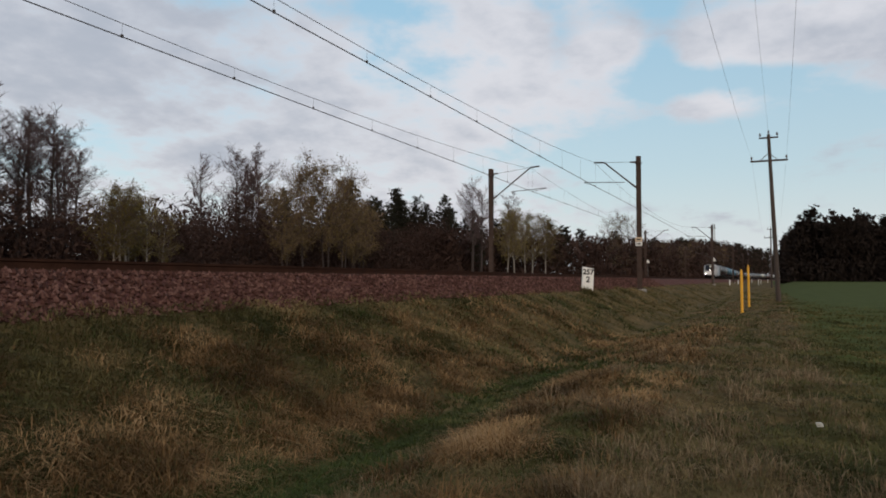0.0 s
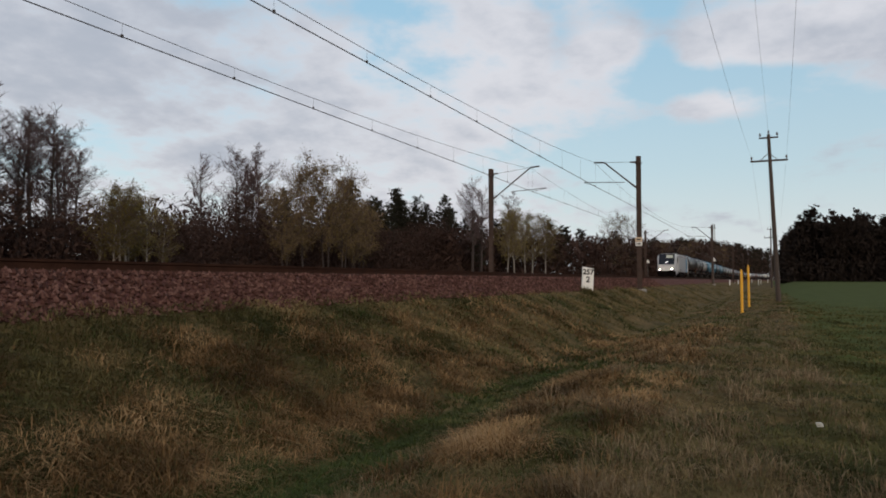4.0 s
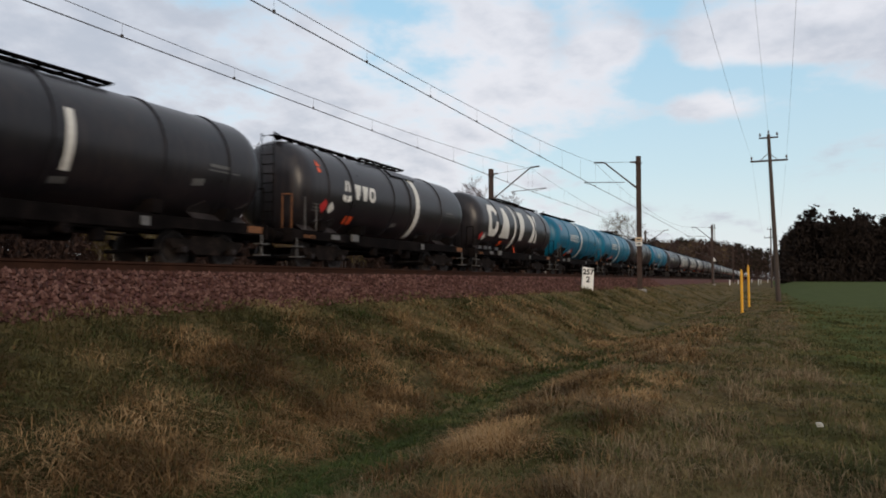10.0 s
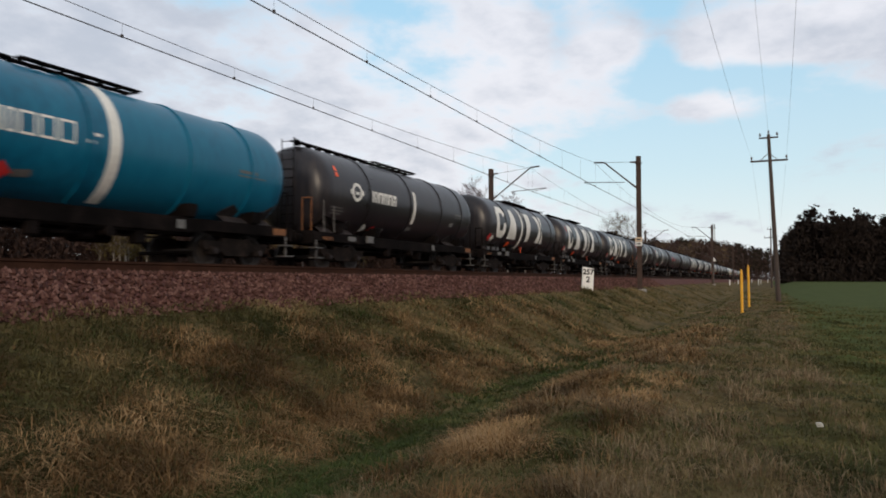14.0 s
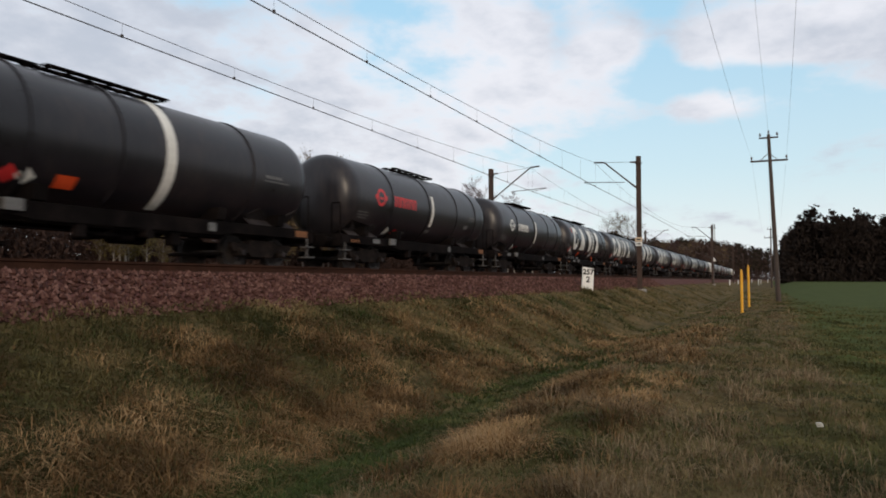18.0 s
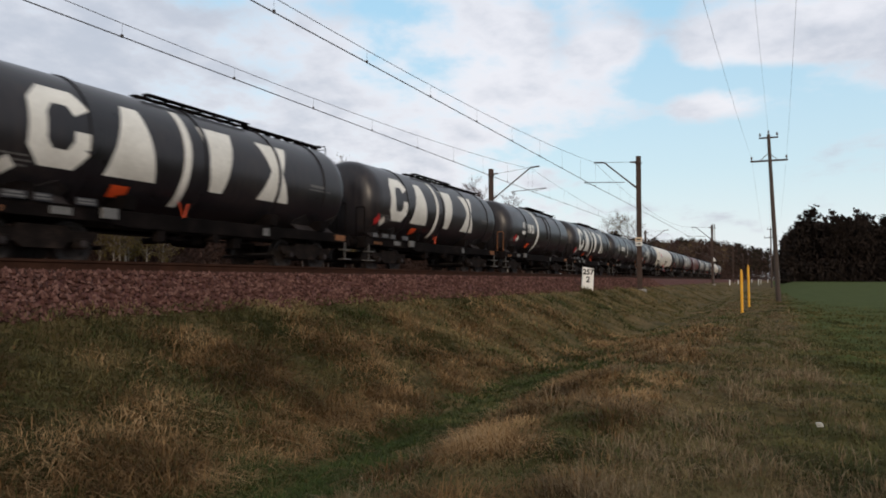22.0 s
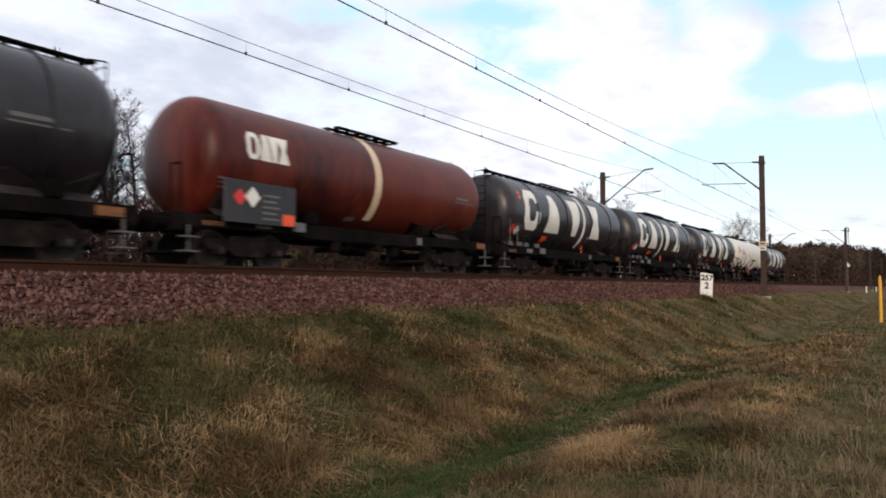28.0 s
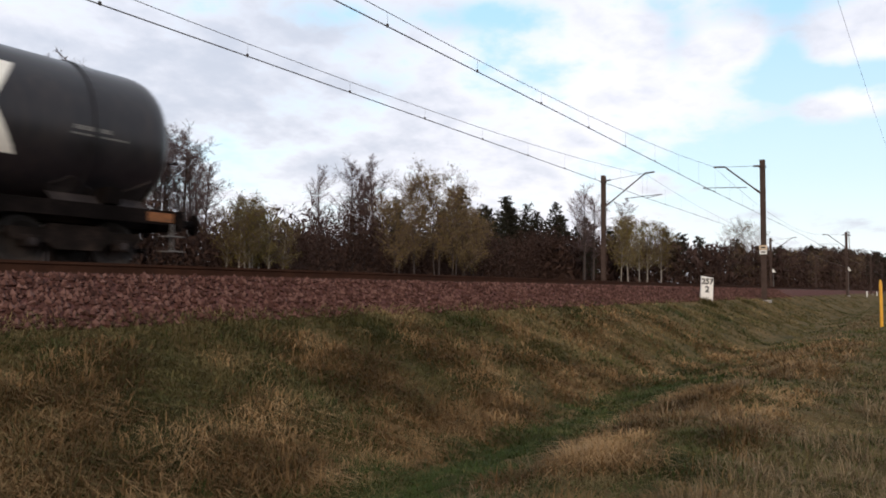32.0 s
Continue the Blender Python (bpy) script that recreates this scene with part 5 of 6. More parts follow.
def red_wagon():
    w = build_tank_wagon(M_TANK_RED, (), M_TANK_RED, "faded red-brown tank wagon with cream hoop and dark data board", "", (-0.9, 2.0), half=6.15, band=(0.5, 0.30, -48, 68, M_CREAM))
    small_mark(w, -4.45, -0.05, 0.62, M_WHITE)
    board = part("data_board", boxes((-5.0, -2.75, -1.50, -1.46, 1.12, 2.12), bevel=0.01), M_TANK_DARK, w, "dark steel data board")
    part("red_placard", extrude_profile([(-4.75, 1.72), (-4.55, 1.52), (-4.35, 1.72), (-4.55, 1.92)], -1.515, -1.505), M_RED, board)
    part("white_placard", extrude_profile([(-4.40, 1.75), (-4.17, 1.50), (-3.94, 1.75), (-4.17, 2.0)], -1.52, -1.51), M_WHITE, board)
    part("hazard_plate", boxes((-3.2, -2.8, -1.515, -1.505, 1.14, 1.42)), M_ORANGE, board)
    for i in range(5):
        part("board_mark", boxes((-3.85, -3.3 - 0.1 * (i % 2), -1.515, -1.505, 1.24 + 0.14 * i, 1.29 + 0.14 * i)), M_GREY_PLATE, board)
    board.location.x = -0.70
    placards(w, white=((-0.25, -1.28),))
    part("dirt_patch", decal(((3.0, -1.9), (4.6, -2.0), (4.6, -1.4), (2.6, -1.1))), M_FRAME, w, "dark oily stain")
    return w


def white_wagon():
    w = build_tank_wagon(M_TANK_WHITE, (), M_TANK_WHITE, "dusty off-white tank wagon with red and blue mark", "front", (-1.0, 1.3), ladder=-1, half=6.64)
    for x in (-3.0, -0.9, 1.1, 3.2, 4.9, -4.6):
        part("lower_hoop", band_mesh(x, 0.13, -65, 6 if abs(x) < 4 else -22, 0.06), M_TANK_WHITE, w)
    part("logo_edge", decal(bar(-4.97, -3.72, -0.02, 0.36)), M_BLUE_SIGN, w, "blue logo border")
    part("logo_panel", decal(bar(-4.97, -3.78, 0.05, 0.36), lift=0.010), M_RED, w, "red logo panel")
    for i in range(5):
        part("logo_mark", decal(bar(-4.89 + 0.215 * i, -4.74 + 0.215 * i, 0.10, 0.30), lift=0.014), M_WHITE, w)
    part("warning_sign", decal(bar(-6.0, -5.78, 0.10, 0.62), lift=0.012), M_BLACK, w, "black warning label")
    part("warning_patch", decal(bar(-5.98, -5.80, 0.25, 0.45), lift=0.016), M_ORANGE, w)
    board = part("data_board", boxes((-3.85, -2.2, -1.50, -1.46, 1.02, 1.75), bevel=0.01), M_TANK_DARK, w, "dark data board")
    part("hazard_plate", boxes((-3.6, -3.15, -1.515, -1.505, 1.42, 1.72)), M_ORANGE, board)
    part("white_placard", extrude_profile([(-2.75, 1.56), (-2.5, 1.31), (-2.25, 1.56), (-2.5, 1.81)], -1.52, -1.51), M_WHITE, board)
    part("red_placard", extrude_profile([(-2.75, 1.10), (-2.5, 0.85), (-2.25, 1.10), (-2.5, 1.35)], -1.518, -1.508), M_RED, board)
    board.location.x = -0.46
    part("side_bracket", band_mesh(-0.15, 2.1, -19, -15, 0.05), M_FRAME, w)
    part("bracket_leg", band_mesh(-0.15, 0.12, -55, -19, 0.05), M_FRAME, w)
    x = -6.72
    part("platform_handrail", rods(((x, -1.3, 1.3), (x, -1.3, 2.25), 0.025), ((x, -1.3, 2.25), (x + 0.9, -1.3, 2.25), 0.025), ((x + 0.9, -1.3, 2.25), (x + 0.9, -1.3, 1.3), 0.025), ((x, -1.3, 1.75), (x + 0.9, -1.3, 1.75), 0.02), n=6), M_FRAME, w)
    return w


def build_locomotive():
    base = new("electric_locomotive")
    tagged(base, "silver-grey electric locomotive with blue stripe and raised pantograph", "locomotive")
    H = 8.85
    # cross sections from the nose backwards: x, half width, z of sill, gutter, roof, half width of roof
    def section(x, hw, sill, gut, roof, rw):
        return [(x, -hw, sill), (x, -hw, 2.0), (x, -hw * 0.985, gut), (x, -rw, roof), (x, rw, roof), (x, hw * 0.985, gut), (x, hw, 2.0), (x, hw, sill)]
    half_secs = [section(-H, 1.20, 0.85, 1.95, 1.98, 1.08), section(-H + 0.18, 1.30, 0.60, 2.25, 2.34, 1.10), section(-H + 0.62, 1.43, 0.60, 3.05, 3.25, 1.12), section(-H + 0.95, 1.47, 0.60, 3.35, 3.76, 1.10), section(-H + 1.9, 1.485, 0.72, 3.40, 3.80, 1.08), section(-H + 2.55, 1.485, 0.95, 3.40, 3.80, 1.06)]
    secs = half_secs + [[(-x, y, z) for x, y, z in s] for s in half_secs[::-1]]
    # the front cab's lighter silver carries its sheen in the base colour
    for name, run, mat in (("front_cab_shell", secs[:6], M_SILVER_CAB), ("body_shell", secs[5:7], M_SILVER), ("rear_cab_shell", secs[6:], M_SILVER_REAR)):
        bm = bmesh.new()
        rings = [[bm.verts.new(p) for p in s] for s in run]
        for a, b in zip(rings, rings[1:]):
            for i in range(8):
                j = (i + 1) % 8
                bm.faces.new((a[i], a[j], b[j], b[i]))
        bm.faces.new(rings[0][::-1])
        bm.faces.new(rings[-1])
        bmesh.ops.recalc_face_normals(bm, faces=bm.faces)
        es = [e for e in bm.edges if abs(e.verts[0].co.x - e.verts[1].co.x) > 0.3]
        bmesh.ops.bevel(bm, geom=es, offset=0.09, segments=3, affect="EDGES")
        part(name, bm, mat, base)
    # roof fairing with equipment
    part("roof_fairing", extrude_profile([(-6.4, 3.79), (6.4, 3.79), (6.1, 3.90), (-6.1, 3.90)], -0.95, 0.95), M_ROOF, base)
    for y in (-1, 1):
        part("gutter", boxes((-6.25, 6.25, min(y * 1.455, y * 1.50), max(y * 1.455, y * 1.50), 3.35, 3.41)), M_ROOF_DIRT, base, "dirty brown roof gutter")
        # removable roof panels along the slope over the gutter
        for i in range(4):
            x = -6.2 + 3.1 * i
            bm = bmesh.new()
            box(bm, x + 0.02, x + 3.08, -0.295, 0.295, -0.006, 0.012)
            bmesh.ops.rotate(bm, matrix=Matrix.Rotation(math.radians(-y * 45), 3, "X"), verts=bm.verts)
            bmesh.ops.translate(bm, vec=(0, y * 1.265, 3.605), verts=bm.verts)
            part("roof_panel", bm, M_ROOF_DIRT if i % 2 else M_ROOF_PALE, base)
    for i, x in enumerate((-4.6, -2.2, 0.2, 2.5)):
        part("roof_box", boxes((x - 0.85, x + 0.75, -0.8, 0.8, 3.90, 3.95 + 0.03 * (i % 2)), bevel=0.01), M_ROOF, base)
    for sgn in (-1, 1):
        def fx(x):
            return sgn * x
        # windscreen follows the raked front
        bm = bmesh.new()
        rows = [[bm.verts.new((sgn * (x - 0.035), y, z)) for y in (-w, 0, w)] for x, w, z in ((-H + 0.06, 1.14, 2.10), (-H + 0.37, 1.17, 2.76), (-H + 0.60, 1.17, 3.26), (-H + 0.91, 1.13, 3.75))]
        for p, q in zip(rows, rows[1:]):
            for i in range(2):
                bm.faces.new((p[i], p[i + 1], q[i + 1], q[i]))
        bmesh.ops.recalc_face_normals(bm, faces=bm.faces)
        bmesh.ops.solidify(bm, geom=bm.faces[:], thickness=0.03)
        part("windscreen", bm, M_SCREEN, base, "dark tinted windscreen")
        part("front_panel", boxes((min(fx(-H - 0.02), fx(-H + 0.05)), max(fx(-H - 0.02), fx(-H + 0.05)), -1.16, 1.16, 1.15, 1.90), bevel=0.02), M_FRONT, base, "pale lower front panel")
        part("bumper_beam", boxes((min(fx(-H - 0.08), fx(-H + 0.45)), max(fx(-H - 0.08), fx(-H + 0.45)), -1.36, 1.36, 0.56, 1.12), bevel=0.03), M_FRAME, base)
        part("snow_plough", extrude_profile([(sgn * (-H + 0.05), 0.22), (sgn * (-H + 0.45), 0.22), (sgn * (-H + 0.35), 0.78), (sgn * (-H + 0.15), 0.78)], -1.2, 1.2), M_FRAME, base)
        for y in (-0.85, 0.85):
            lamp = part("headlight_housing", boxes((min(fx(-H - 0.05), fx(-H)), max(fx(-H - 0.05), fx(-H)), y - 0.24, y + 0.24, 1.24, 1.46), bevel=0.02), M_BLACK, base, "dark headlight housing")
            if sgn < 0:
                part("headlight_lens", lathe([(0.0, 0.07), (0.01, 0.064), (0.015, 0.0)], 16), M_LAMP_LOW, lamp, "lit round headlight").matrix_local = pose(-H - 0.05, y + 0.05, 1.35, 0, 0, 180)
                # tube added round the lens to cut its glow off from the side
                part("lamp_hood", lathe([(0.0, 0.082), (0.15, 0.082), (0.15, 0.095), (0.0, 0.095)], 20), M_BLACK, lamp, "black tube added to hide the lens from the side").matrix_local = pose(-H - 0.05, y + 0.05, 1.35, 0, 0, 180)
        if sgn < 0:
            part("top_headlight", lathe([(0.0, 0.045), (0.03, 0.038), (0.04, 0.0)], 16), M_LAMP, base, "lit middle headlight").matrix_local = pose(-H + 0.19, 0, 2.46, 0, -25, 180)
            # added tube that narrows the middle lamp's glow likewise
            part("middle_lamp_hood", lathe([(0.0, 0.06), (0.09, 0.06), (0.09, 0.07), (0.0, 0.07)], 20), M_BLACK, base).matrix_local = pose(-H + 0.19, 0, 2.46, 0, 0, 180)
            part("sun_blind", extrude_profile([(-H + 0.46, 3.12), (-H + 0.49, 3.12), (-H + 0.73, 3.55), (-H + 0.70, 3.55)], -0.92, 0.05), M_BLIND, base, "pale sun blind")
        build_buffers(base, sgn * (H + 0.06), sgn)
        for y in (-1, 1):
            yy = y * 1.489
            x_door = sgn * -6.62
            part("cab_door", boxes((x_door - 0.33, x_door + 0.33, min(yy, yy + y * 0.012), max(yy, yy + y * 0.012), 1.15, 3.25), bevel=0.004), M_SILVER_CAB, base, "grey cab door")
            for dx in (-0.345, 0.345):
                part("door_seam", boxes((x_door + dx - 0.012, x_door + dx + 0.012, min(yy, yy + y * 0.005), max(yy, yy + y * 0.005), 1.15, 3.28)), M_BLACK, base)
            part("door_latch", boxes((x_door + 0.18, x_door + 0.28, min(yy + y * 0.012, yy + y * 0.03), max(yy + y * 0.012, yy + y * 0.03), 1.92, 1.97)), M_BLACK, base, "black door latch")
            for dx in (-0.46, 0.46):
                part("door_handrail", rods(((x_door + dx, yy + y * 0.06, 1.2), (x_door + dx, yy + y * 0.06, 3.2), 0.022), ((x_door + dx, yy, 1.25), (x_door + dx, yy + y * 0.06, 1.25), 0.018), ((x_door + dx, yy, 3.15), (x_door + dx, yy + y * 0.06, 3.15), 0.018)), M_POLISHED, base, "polished handrail")
            part("cab_steps", boxes(*[(x_door - 0.22, x_door + 0.22, min(yy - y * 0.2, yy), max(yy - y * 0.2, yy), zz, zz + 0.03) for zz in (0.45, 0.72, 0.98)], (x_door - 0.24, x_door - 0.21, min(yy - y * 0.2, yy), max(yy - y * 0.2, yy), 0.42, 1.05), (x_door + 0.21, x_door + 0.24, min(yy - y * 0.2, yy), max(yy - y * 0.2, yy), 0.42, 1.05)), M_FRAME, base)
            xs = sgn * -7.36
            w0 = 0.25
            part("side_window", extrude_profile([(xs - w0 + 0.04, 2.42), (xs + w0 - 0.04, 2.42), (xs + w0, 2.48), (xs + w0 - (0.0 if sgn > 0 else 0.05), 3.12), (xs + w0 - (0.05 if sgn > 0 else 0.10), 3.18), (xs - w0 + (0.10 if sgn > 0 else 0.05), 3.18), (xs - w0 + (0.05 if sgn > 0 else 0.0), 3.12), (xs - w0, 2.48)], min(yy - y * 0.04, yy - y * 0.002), max(yy - y * 0.04, yy - y * 0.002) + 0.0), M_SIDE_GLASS, base, "cab side window with sky sheen in its grey colour").location = (0, y * 0.012, 0)
            part("small_hatch", boxes((sgn * -7.75 - 0.12, sgn * -7.75 + 0.12, min(yy, yy + y * 0.006) - 0.0, max(yy, yy + y * 0.006), 0.98, 1.2)), M_BLACK, base, "dark square recess")
            part("window_surround", rods(*[((xs + a * w0 * 1.12, yy + y * 0.012, z0), (xs + b * w0 * 1.12, yy + y * 0.012, z1), 0.022) for a, z0, b, z1 in ((-1, 2.42, 1, 2.42), (1, 2.42, 0.9, 3.20), (0.9, 3.20, -0.9, 3.20), (-0.9, 3.20, -1, 2.42))], n=6), M_BLACK, base, "black rubber window surround")
            part("step_recess", boxes((x_door - 0.2, x_door + 0.2, min(yy, yy + y * 0.006), max(yy, yy + y * 0.006), 0.97, 1.13)), M_BLACK, base, "dark step recess under the door")
    for y in (-1, 1):
        yy = y * 1.489
        part("blue_stripe", boxes((4.42, 6.12, min(yy, yy + y * 0.006), max(yy, yy + y * 0.006), 0.99, 3.30)), M_LOCO_BLUE, base, "bright blue body stripe")
        for x in (-2.74, -0.15, 2.46):
            part("jacking_hatch", boxes((x - 0.11, x + 0.11, min(yy, yy + y * 0.008), max(yy, yy + y * 0.008), 1.18, 1.38)), M_BLACK, base, "dark square recess")
        part("lettering_marks", boxes(*[(-3.55 + 0.12 * i, -3.47 + 0.12 * i, min(yy, yy + y * 0.006), max(yy, yy + y * 0.006), 1.26, 1.36) for i in range(4)]), M_BLACK, base)
        part("underfloor_box", boxes((-2.6, -0.9, min(y * 0.8, y * 1.3), max(y * 0.8, y * 1.3), 0.36, 1.0), (-0.7, 0.8, min(y * 0.8, y * 1.28), max(y * 0.8, y * 1.28), 0.42, 1.0), (1.0, 2.5, min(y * 0.8, y * 1.3), max(y * 0.8, y * 1.3), 0.36, 1.0), bevel=0.04), M_FRAME, base)
    part("antenna", rods(((-7.1, 0.35, 3.8), (-7.1, 0.35, 4.25), 0.015), ((-6.9, -0.3, 3.8), (-6.9, -0.3, 3.98), 0.05)), M_BLACK, base)
    build_bogie(base, -5.2, 2.6)
    build_bogie(base, 5.2, 2.6)
    # pantographs: the leading one folded, the trailing one raised to the contact wire
    low = part("folded_pantograph", rods(((-6.2, -0.55, 3.98), (-4.6, -0.35, 4.10), 0.05), ((-6.2, 0.55, 3.98), (-4.6, 0.35, 4.10), 0.05), ((-4.6, -0.35, 4.10), (-6.1, -0.2, 4.09), 0.045), ((-4.6, 0.35, 4.10), (-6.1, 0.2, 4.09), 0.045), ((-6.3, -0.8, 4.10), (-6.3, 0.8, 4.10), 0.05), ((-5.9, -0.8, 4.10), (-5.9, 0.8, 4.10), 0.05), ((-6.4, -0.6, 3.92), (-4.4, -0.6, 3.92), 0.05), ((-6.4, 0.6, 3.92), (-4.4, 0.6, 3.92), 0.05)), M_FRAME, base, "folded dark pantograph")
    part("insulator", rods(*[((x, y, 3.9), (x, y, 4.0), 0.07) for x in (-6.2, -4.6) for y in (-0.6, 0.6)], n=10), M_INSULATOR, base)
    top = CONTACT - RAIL - 0.04
    head_z = top - 0.045
    up = part("raised_pantograph", rods(((3.7, -0.55, 4.02), (5.6, -0.55, 4.02), 0.045), ((3.7, 0.55, 4.02), (5.6, 0.55, 4.02), 0.045), ((3.7, -0.55, 4.02), (3.7, 0.55, 4.02), 0.045), ((5.6, -0.55, 4.02), (5.6, 0.55, 4.02), 0.045)), M_FRAME, base, "raised dark pantograph")
    part("lower_arm", rods(((4.45, -0.12, 4.06), (2.75, -0.10, 4.92), 0.06), ((4.45, 0.12, 4.06), (2.75, 0.10, 4.92), 0.06)), M_FRAME, up)
    part("coupling_rod", rods(((3.95, 0.0, 4.06), (2.62, 0.0, 4.84), 0.03)), M_FRAME, up)
    part("knee_joint", rods(((2.75, -0.34, 4.92), (2.75, 0.34, 4.92), 0.06)), M_FRAME, up)
    for y in (-1, 1):
        part("upper_arm", rods(((2.75, y * 0.30, 4.92), (4.55, y * 0.48, head_z - 0.12), 0.035)), M_FRAME, up)
        part("head_carrier", rods(((4.30, y * 0.50, head_z - 0.10), (4.92, y * 0.50, head_z - 0.10), 0.03)), M_FRAME, up)
    for x in (4.35, 4.85):
        part("collector_strip", rods(((x, -0.58, head_z), (x, 0.58, head_z), 0.042)), M_FRAME, up)
        for y in (-1, 1):
            part("collector_horn", rods(((x, y * 0.58, head_z), (x, y * 0.80, head_z - 0.07), 0.03), ((x, y * 0.80, head_z - 0.07), (x, y * 0.93, head_z - 0.24), 0.028)), M_FRAME, up)
    for x in (3.7, 5.6):
        for y in (-0.55, 0.55):
            part("roof_insulator", rods(((x, y, 3.88), (x, y, 4.02), 0.07), n=10), M_INSULATOR, base)
    # roof clutter that breaks the roofline, and bright towing recesses along the sill
    for x, h in ((-3.2, 0.07), (-1.4, 0.10), (1.1, 0.06), (2.3, 0.12), (6.6, 0.08)):
        part("roof_fitting", boxes((x - 0.16, x + 0.16, -0.75, -0.35, 3.78 if abs(x) > 6.4 else 3.90, 3.90 + h), bevel=0.02), M_ROOF_DIRT, base)
    part("horn", rods(((-7.35, -0.55, 3.86), (-6.95, -0.55, 3.86), 0.05), ((-7.35, -0.40, 3.86), (-6.95, -0.40, 3.86), 0.04), n=10), M_BLACK, base)
    for y in (-1, 1):
        yy = y * 1.489
        for x, z in ((-2.74, 1.25), (-0.15, 1.25), (2.46, 1.25), (-7.75, 1.09)):
            part("recess_plate", boxes((x + 0.0, x + 0.10, min(yy, yy + y * 0.014), max(yy, yy + y * 0.014), z - 0.02, z + 0.09)), M_SIGN, base, "small bright recess plate")
        part("vent_grille", boxes((-4.28, -3.78, min(yy, yy + y * 0.010), max(yy, yy + y * 0.010), 1.22, 1.34)), M_FRAME, base, "small dark vent grille")
        for x in (-6.24, 4.36, 6.16):
            part("panel_seam", boxes((x - 0.012, x + 0.012, min(yy, yy + y * 0.004), max(yy, yy + y * 0.004), 1.0, 3.34)), M_ROOF_DIRT, base)
    return base


LOCO = build_locomotive()
MASTERS = {
    "E": ring_logo_wagon(M_WHITE, "dark grey tank wagon with white ring mark and broken white hoop"),
    "e": ring_logo_wagon(M_RED, "dark grey tank wagon with red ring mark and broken white hoop"),
    "V": triangle_logo_wagon(True),
    "v": triangle_logo_wagon(False),
    "G": dark_big_mark_wagon(False),
    "g": dark_big_mark_wagon(True),
    "h": dark_big_mark_wagon(True, (-4.5, -2.05, 0.35, 2.5), 1.85),
    "F": ring_logo_wagon(M_WHITE, "dark grey tank wagon with white ring mark and end ladder", True),
    "B": blue_wagon(),
    "b": blue_wagon(True),
    "S": small_mark_wagon(),
    "R": red_wagon(),
    "W": white_wagon(),
}
# the order of the train behind the locomotive, and where the middle of each wagon lies along it
ORDER = "EVGbBEbFGgGVSeEgGgGGvGEvWvGRgGhWg"
MIDS = (225.95, 240.57, 255.30, 269.73, 284.50, 298.97, 313.46, 328.00, 342.87, 357.50, 372.14, 386.65, 400.95, 416.10, 430.85, 445.42, 460.25,
        474.83, 489.55, 504.10, 518.87, 533.52, 548.12, 563.06, 577.95, 592.40, 606.75, 621.23, 635.70, 650.33, 665.02, 679.83, 694.66)
TRAIN = [(LOCO, 209.42, 5.2)]
taken = set()
for i, k in enumerate(ORDER):
    w = MASTERS[k]
    if k in taken:
        w = copy_thing(w, pose(0, 0, 0))
    taken.add(k)
    TRAIN.append((w, MIDS[i], 4.55))


def motions():
    times = [0.0, 1 / 30] + [0.5 * i for i in range(1, 64)] + [32.0 - 1 / 30, 32.0]
    for thing, mid, reach in TRAIN:
        rows = []
        for t in times:
            s = mid - SPEED * t - 0.4 * min(1.0, max(0.0, (t - 31.2) / 0.8))
            xa, ya, _ = on_line(s - reach)
            xb, yb, _ = on_line(s + reach)
            rows.append((t, pose((xa + xb) / 2, (ya + yb) / 2, RAIL, 0, 0, math.degrees(math.atan2(yb - ya, xb - xa)))))
        walk(thing, rows)
        for bogie in thing.children:
            for wheels in bogie.children:
                if wheels.name.startswith("wheelset"):
                    spin(wheels)


ROLLING = {}


def spin(wheels):
    """Roll a wheelset in its bogie; wheelsets at the same place in a bogie share their keys."""
    x, z = wheels.location.x, wheels.location.z
    first = ROLLING.setdefault(round(x, 2), wheels)
    if first is wheels:
        walk(wheels, [(k / 30, pose(x, 0, z, 0, -math.degrees(SPEED * k / 30 / WHEEL_R), 0)) for k in range(961)])
    else:
        wheels.rotation_mode = "QUATERNION"
        keys = wheels.animation_data_create()
        keys.action = first.animation_data.action
        keys.action_slot = first.animation_data.action_slot


# ---- grass ----
def patchy(s, q, scale, seed):
    return np.array([noise.noise((a * scale, b * scale, seed)) for a, b in zip(s, q)])


def places(rng, n, q0, q1, r0, r1, scale, seed, keep, ditch=False):
    """Spots in the part of the plan before the camera, thinned by patches."""
    out_s, out_q, total = [], [], 0
    while total < n:
        r = r0 * (r1 / r0) ** rng.random(n)
        a = np.radians(rng.uniform(-12, 72, n))
        s, q = r * np.cos(a), r * np.sin(a)
        ok = (q > q0) & (q < q1)
        if ditch:
            ok &= (q < 3.05) | (q > 4.3) | (s > 13 + 4 * rng.random(len(s)))
        s, q = s[ok], q[ok]
        p = patchy(s, q, scale, seed)
        ok = rng.random(len(s)) < np.clip(0.45 + keep * p, 0.02, 1)
        out_s.append(s[ok])
        out_q.append(q[ok])
        total += int(ok.sum())
    return np.concatenate(out_s)[:n], np.concatenate(out_q)[:n]


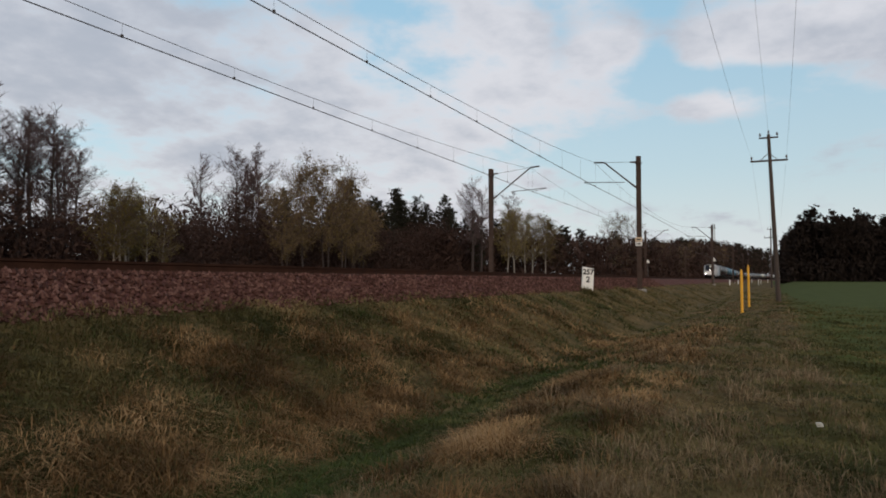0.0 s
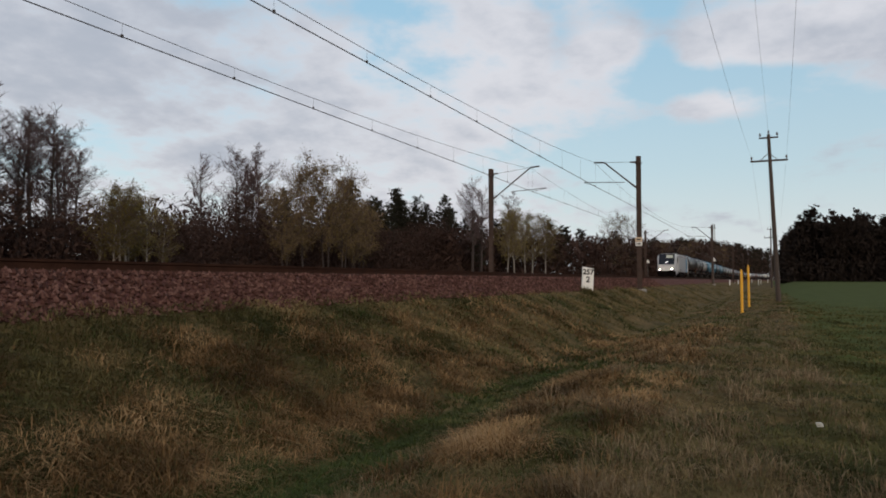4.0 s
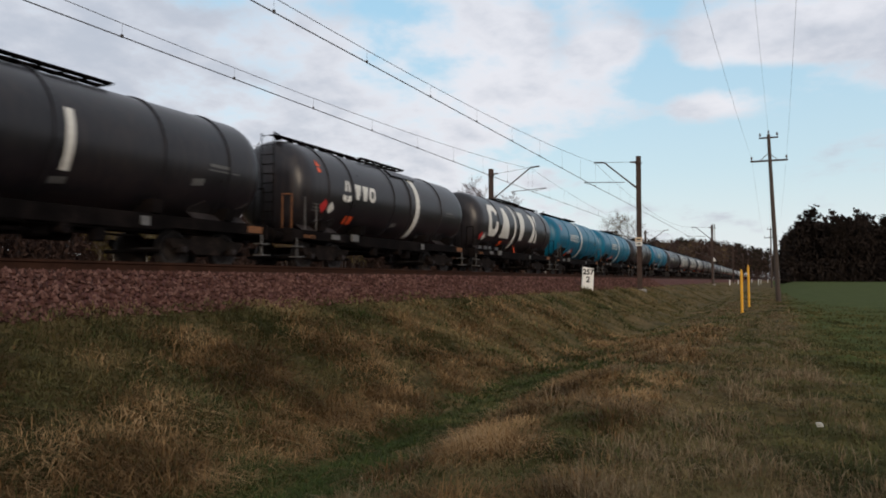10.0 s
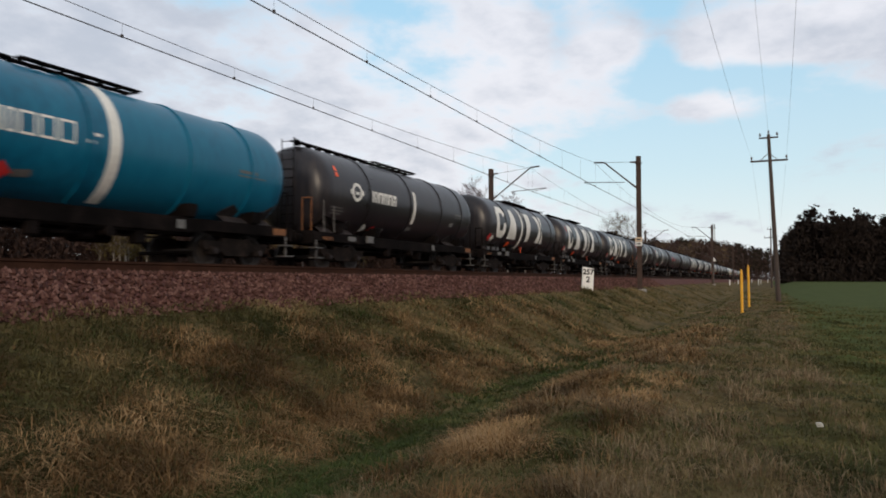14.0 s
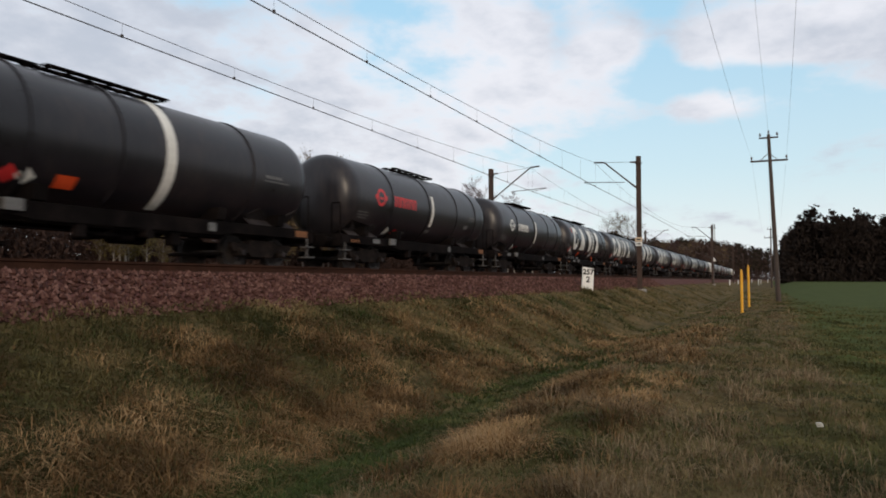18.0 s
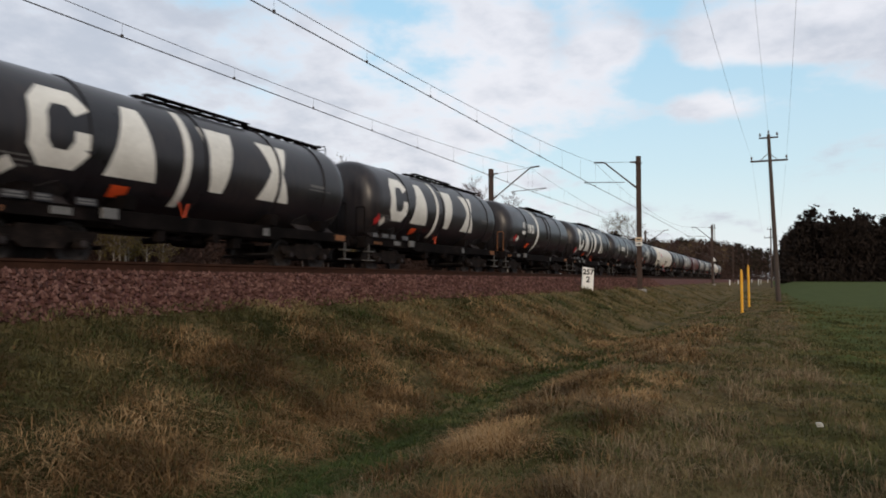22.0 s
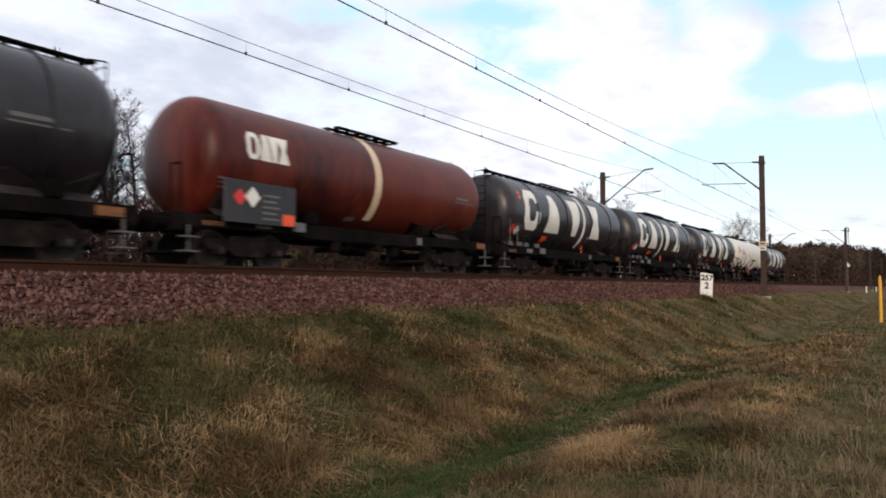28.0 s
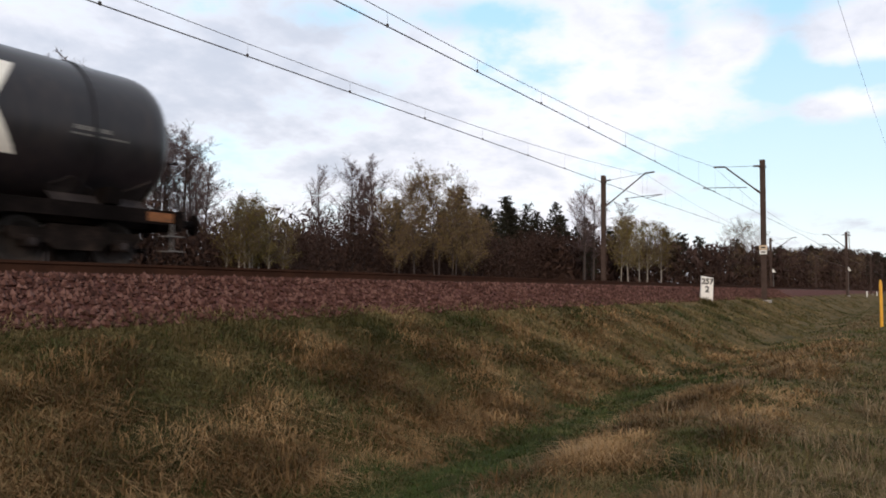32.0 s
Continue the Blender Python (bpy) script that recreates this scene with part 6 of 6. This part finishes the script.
def tufts(name, n, per, area, height, mat, label, seed, radius=0.12, width=0.004, flat=0.7):
    """Clumps of curved tapering blades that lean out from their middle."""
    rng = np.random.default_rng(seed)
    cs, cq = places(rng, n, *area)
    big = np.repeat(rng.uniform(0.6, 1.4, n), per)
    lift = np.repeat(np.array([lumps(a, b) for a, b in zip(cs, cq)]), per)
    cs, cq = np.repeat(cs, per), np.repeat(cq, per)
    n *= per
    dist = np.hypot(cs, cq)
    far = np.clip(dist / 9, 0.45, 4.5)
    az = rng.uniform(0, 2 * np.pi, n)
    rad = radius * np.sqrt(rng.random(n)) * big * np.clip(far, 1, 2.5)
    dx, dy = np.cos(az), np.sin(az)
    s, q = cs + dx * rad, cq + dy * rad
    z = ground_height(q) + lift - 0.035
    h = height * rng.uniform(0.5, 1.2, n) * big * (1.25 - 0.6 * rad / (radius * big * np.clip(far, 1, 2.5) + 1e-6))
    lean = (0.25 + flat * rng.random(n)) * h
    turn = az + rng.normal(0, 0.7, n)
    lx, ly = np.cos(turn), np.sin(turn)
    w = width * rng.uniform(0.7, 1.5, n) * far
    base = np.stack([s, q, z], 1)
    side = np.stack([-ly, lx, np.zeros(n)], 1) * w[:, None]
    mid = base + np.stack([lx * lean * 0.35, ly * lean * 0.35, h * 0.5], 1)
    tip = base + np.stack([lx * lean, ly * lean, h * (1 - 0.45 * np.minimum(lean / np.maximum(h, 1e-3), 1.6))], 1)
    pts = np.stack([base, mid + side, tip, mid - side], 1).reshape(-1, 3)
    k = 4 * np.arange(n)[:, None]
    me = bpy.data.meshes.new(name)
    me.from_pydata(pts.tolist(), [], (k + np.array([[0, 1, 2, 3]])).tolist())
    me.materials.append(mat)
    return tagged(new(name, me), label, "grass", kind="stuff")


tufts("matted_grass", 10500, 24, (-1.1, 7.85, 3.3, 130, 0.5, 3.0, 0.25, True), 0.085, M_BANK_BLADE, "low matted olive-brown grass of the verge", 1, radius=0.18, flat=2.2, width=0.0050)
tufts("dry_grass", 2700, 36, (1.2, 7.2, 4.6, 24, 0.9, 21.0, 2.8, True), 0.21, M_DRY_BLADE, "rusty brown dry grass tufts on the bank", 5, radius=0.20, flat=1.7, width=0.0046)
tufts("green_grass", 8200, 28, (-2.2, 7.95, 3.3, 130, 0.5, 9.0, 1.6), 0.12, M_GREEN_BLADE, "short green grass between dry tufts", 2, radius=0.18, flat=1.7, width=0.0048)
tufts("bank_grass", 3400, 28, (5.2, 8.05, 5.0, 120, 0.5, 14.0, 0.9), 0.15, M_BANK_BLADE, "olive brown grass along the top of the bank", 8, radius=0.18, flat=1.3, width=0.0046)
tufts("weeds", 1000, 30, (1.5, 7.4, 4.5, 30, 0.55, 51.0, 3.0), 0.16, M_DITCH_BLADE, "dark green weeds among dead grass", 11, radius=0.16, flat=1.2, width=0.0042)
tufts("straw_grass", 620, 24, (-0.8, 3.0, 4.6, 60, 0.8, 33.0, 3.6, True), 0.24, M_PALE_BLADE, "pale upright straw tufts beside the ditch", 7, radius=0.15, flat=0.8, width=0.0034)
tufts("ditch_grass", 2900, 26, (2.95, 4.35, 4.0, 18, 0.4, 4.0, 0.3), 0.11, M_DITCH_BLADE, "lush dark green grass in the ditch", 3, radius=0.16, flat=1.5, width=0.0050)
tufts("crop", 3400, 14, (-18, -0.9, 4.0, 90, 0.8, 6.0, 0.5), 0.11, M_GREEN_BLADE, "young green cereal crop", 4, radius=0.25)
tufts("sign_grass", 34, 24, (7.1, 7.6, 32.2, 33.0, 0.5, 12.0, 0.2), 0.26, M_BANK_BLADE, "taller grass round the foot of the kilometre post", 15, radius=0.12, flat=0.8, width=0.003)

motions()
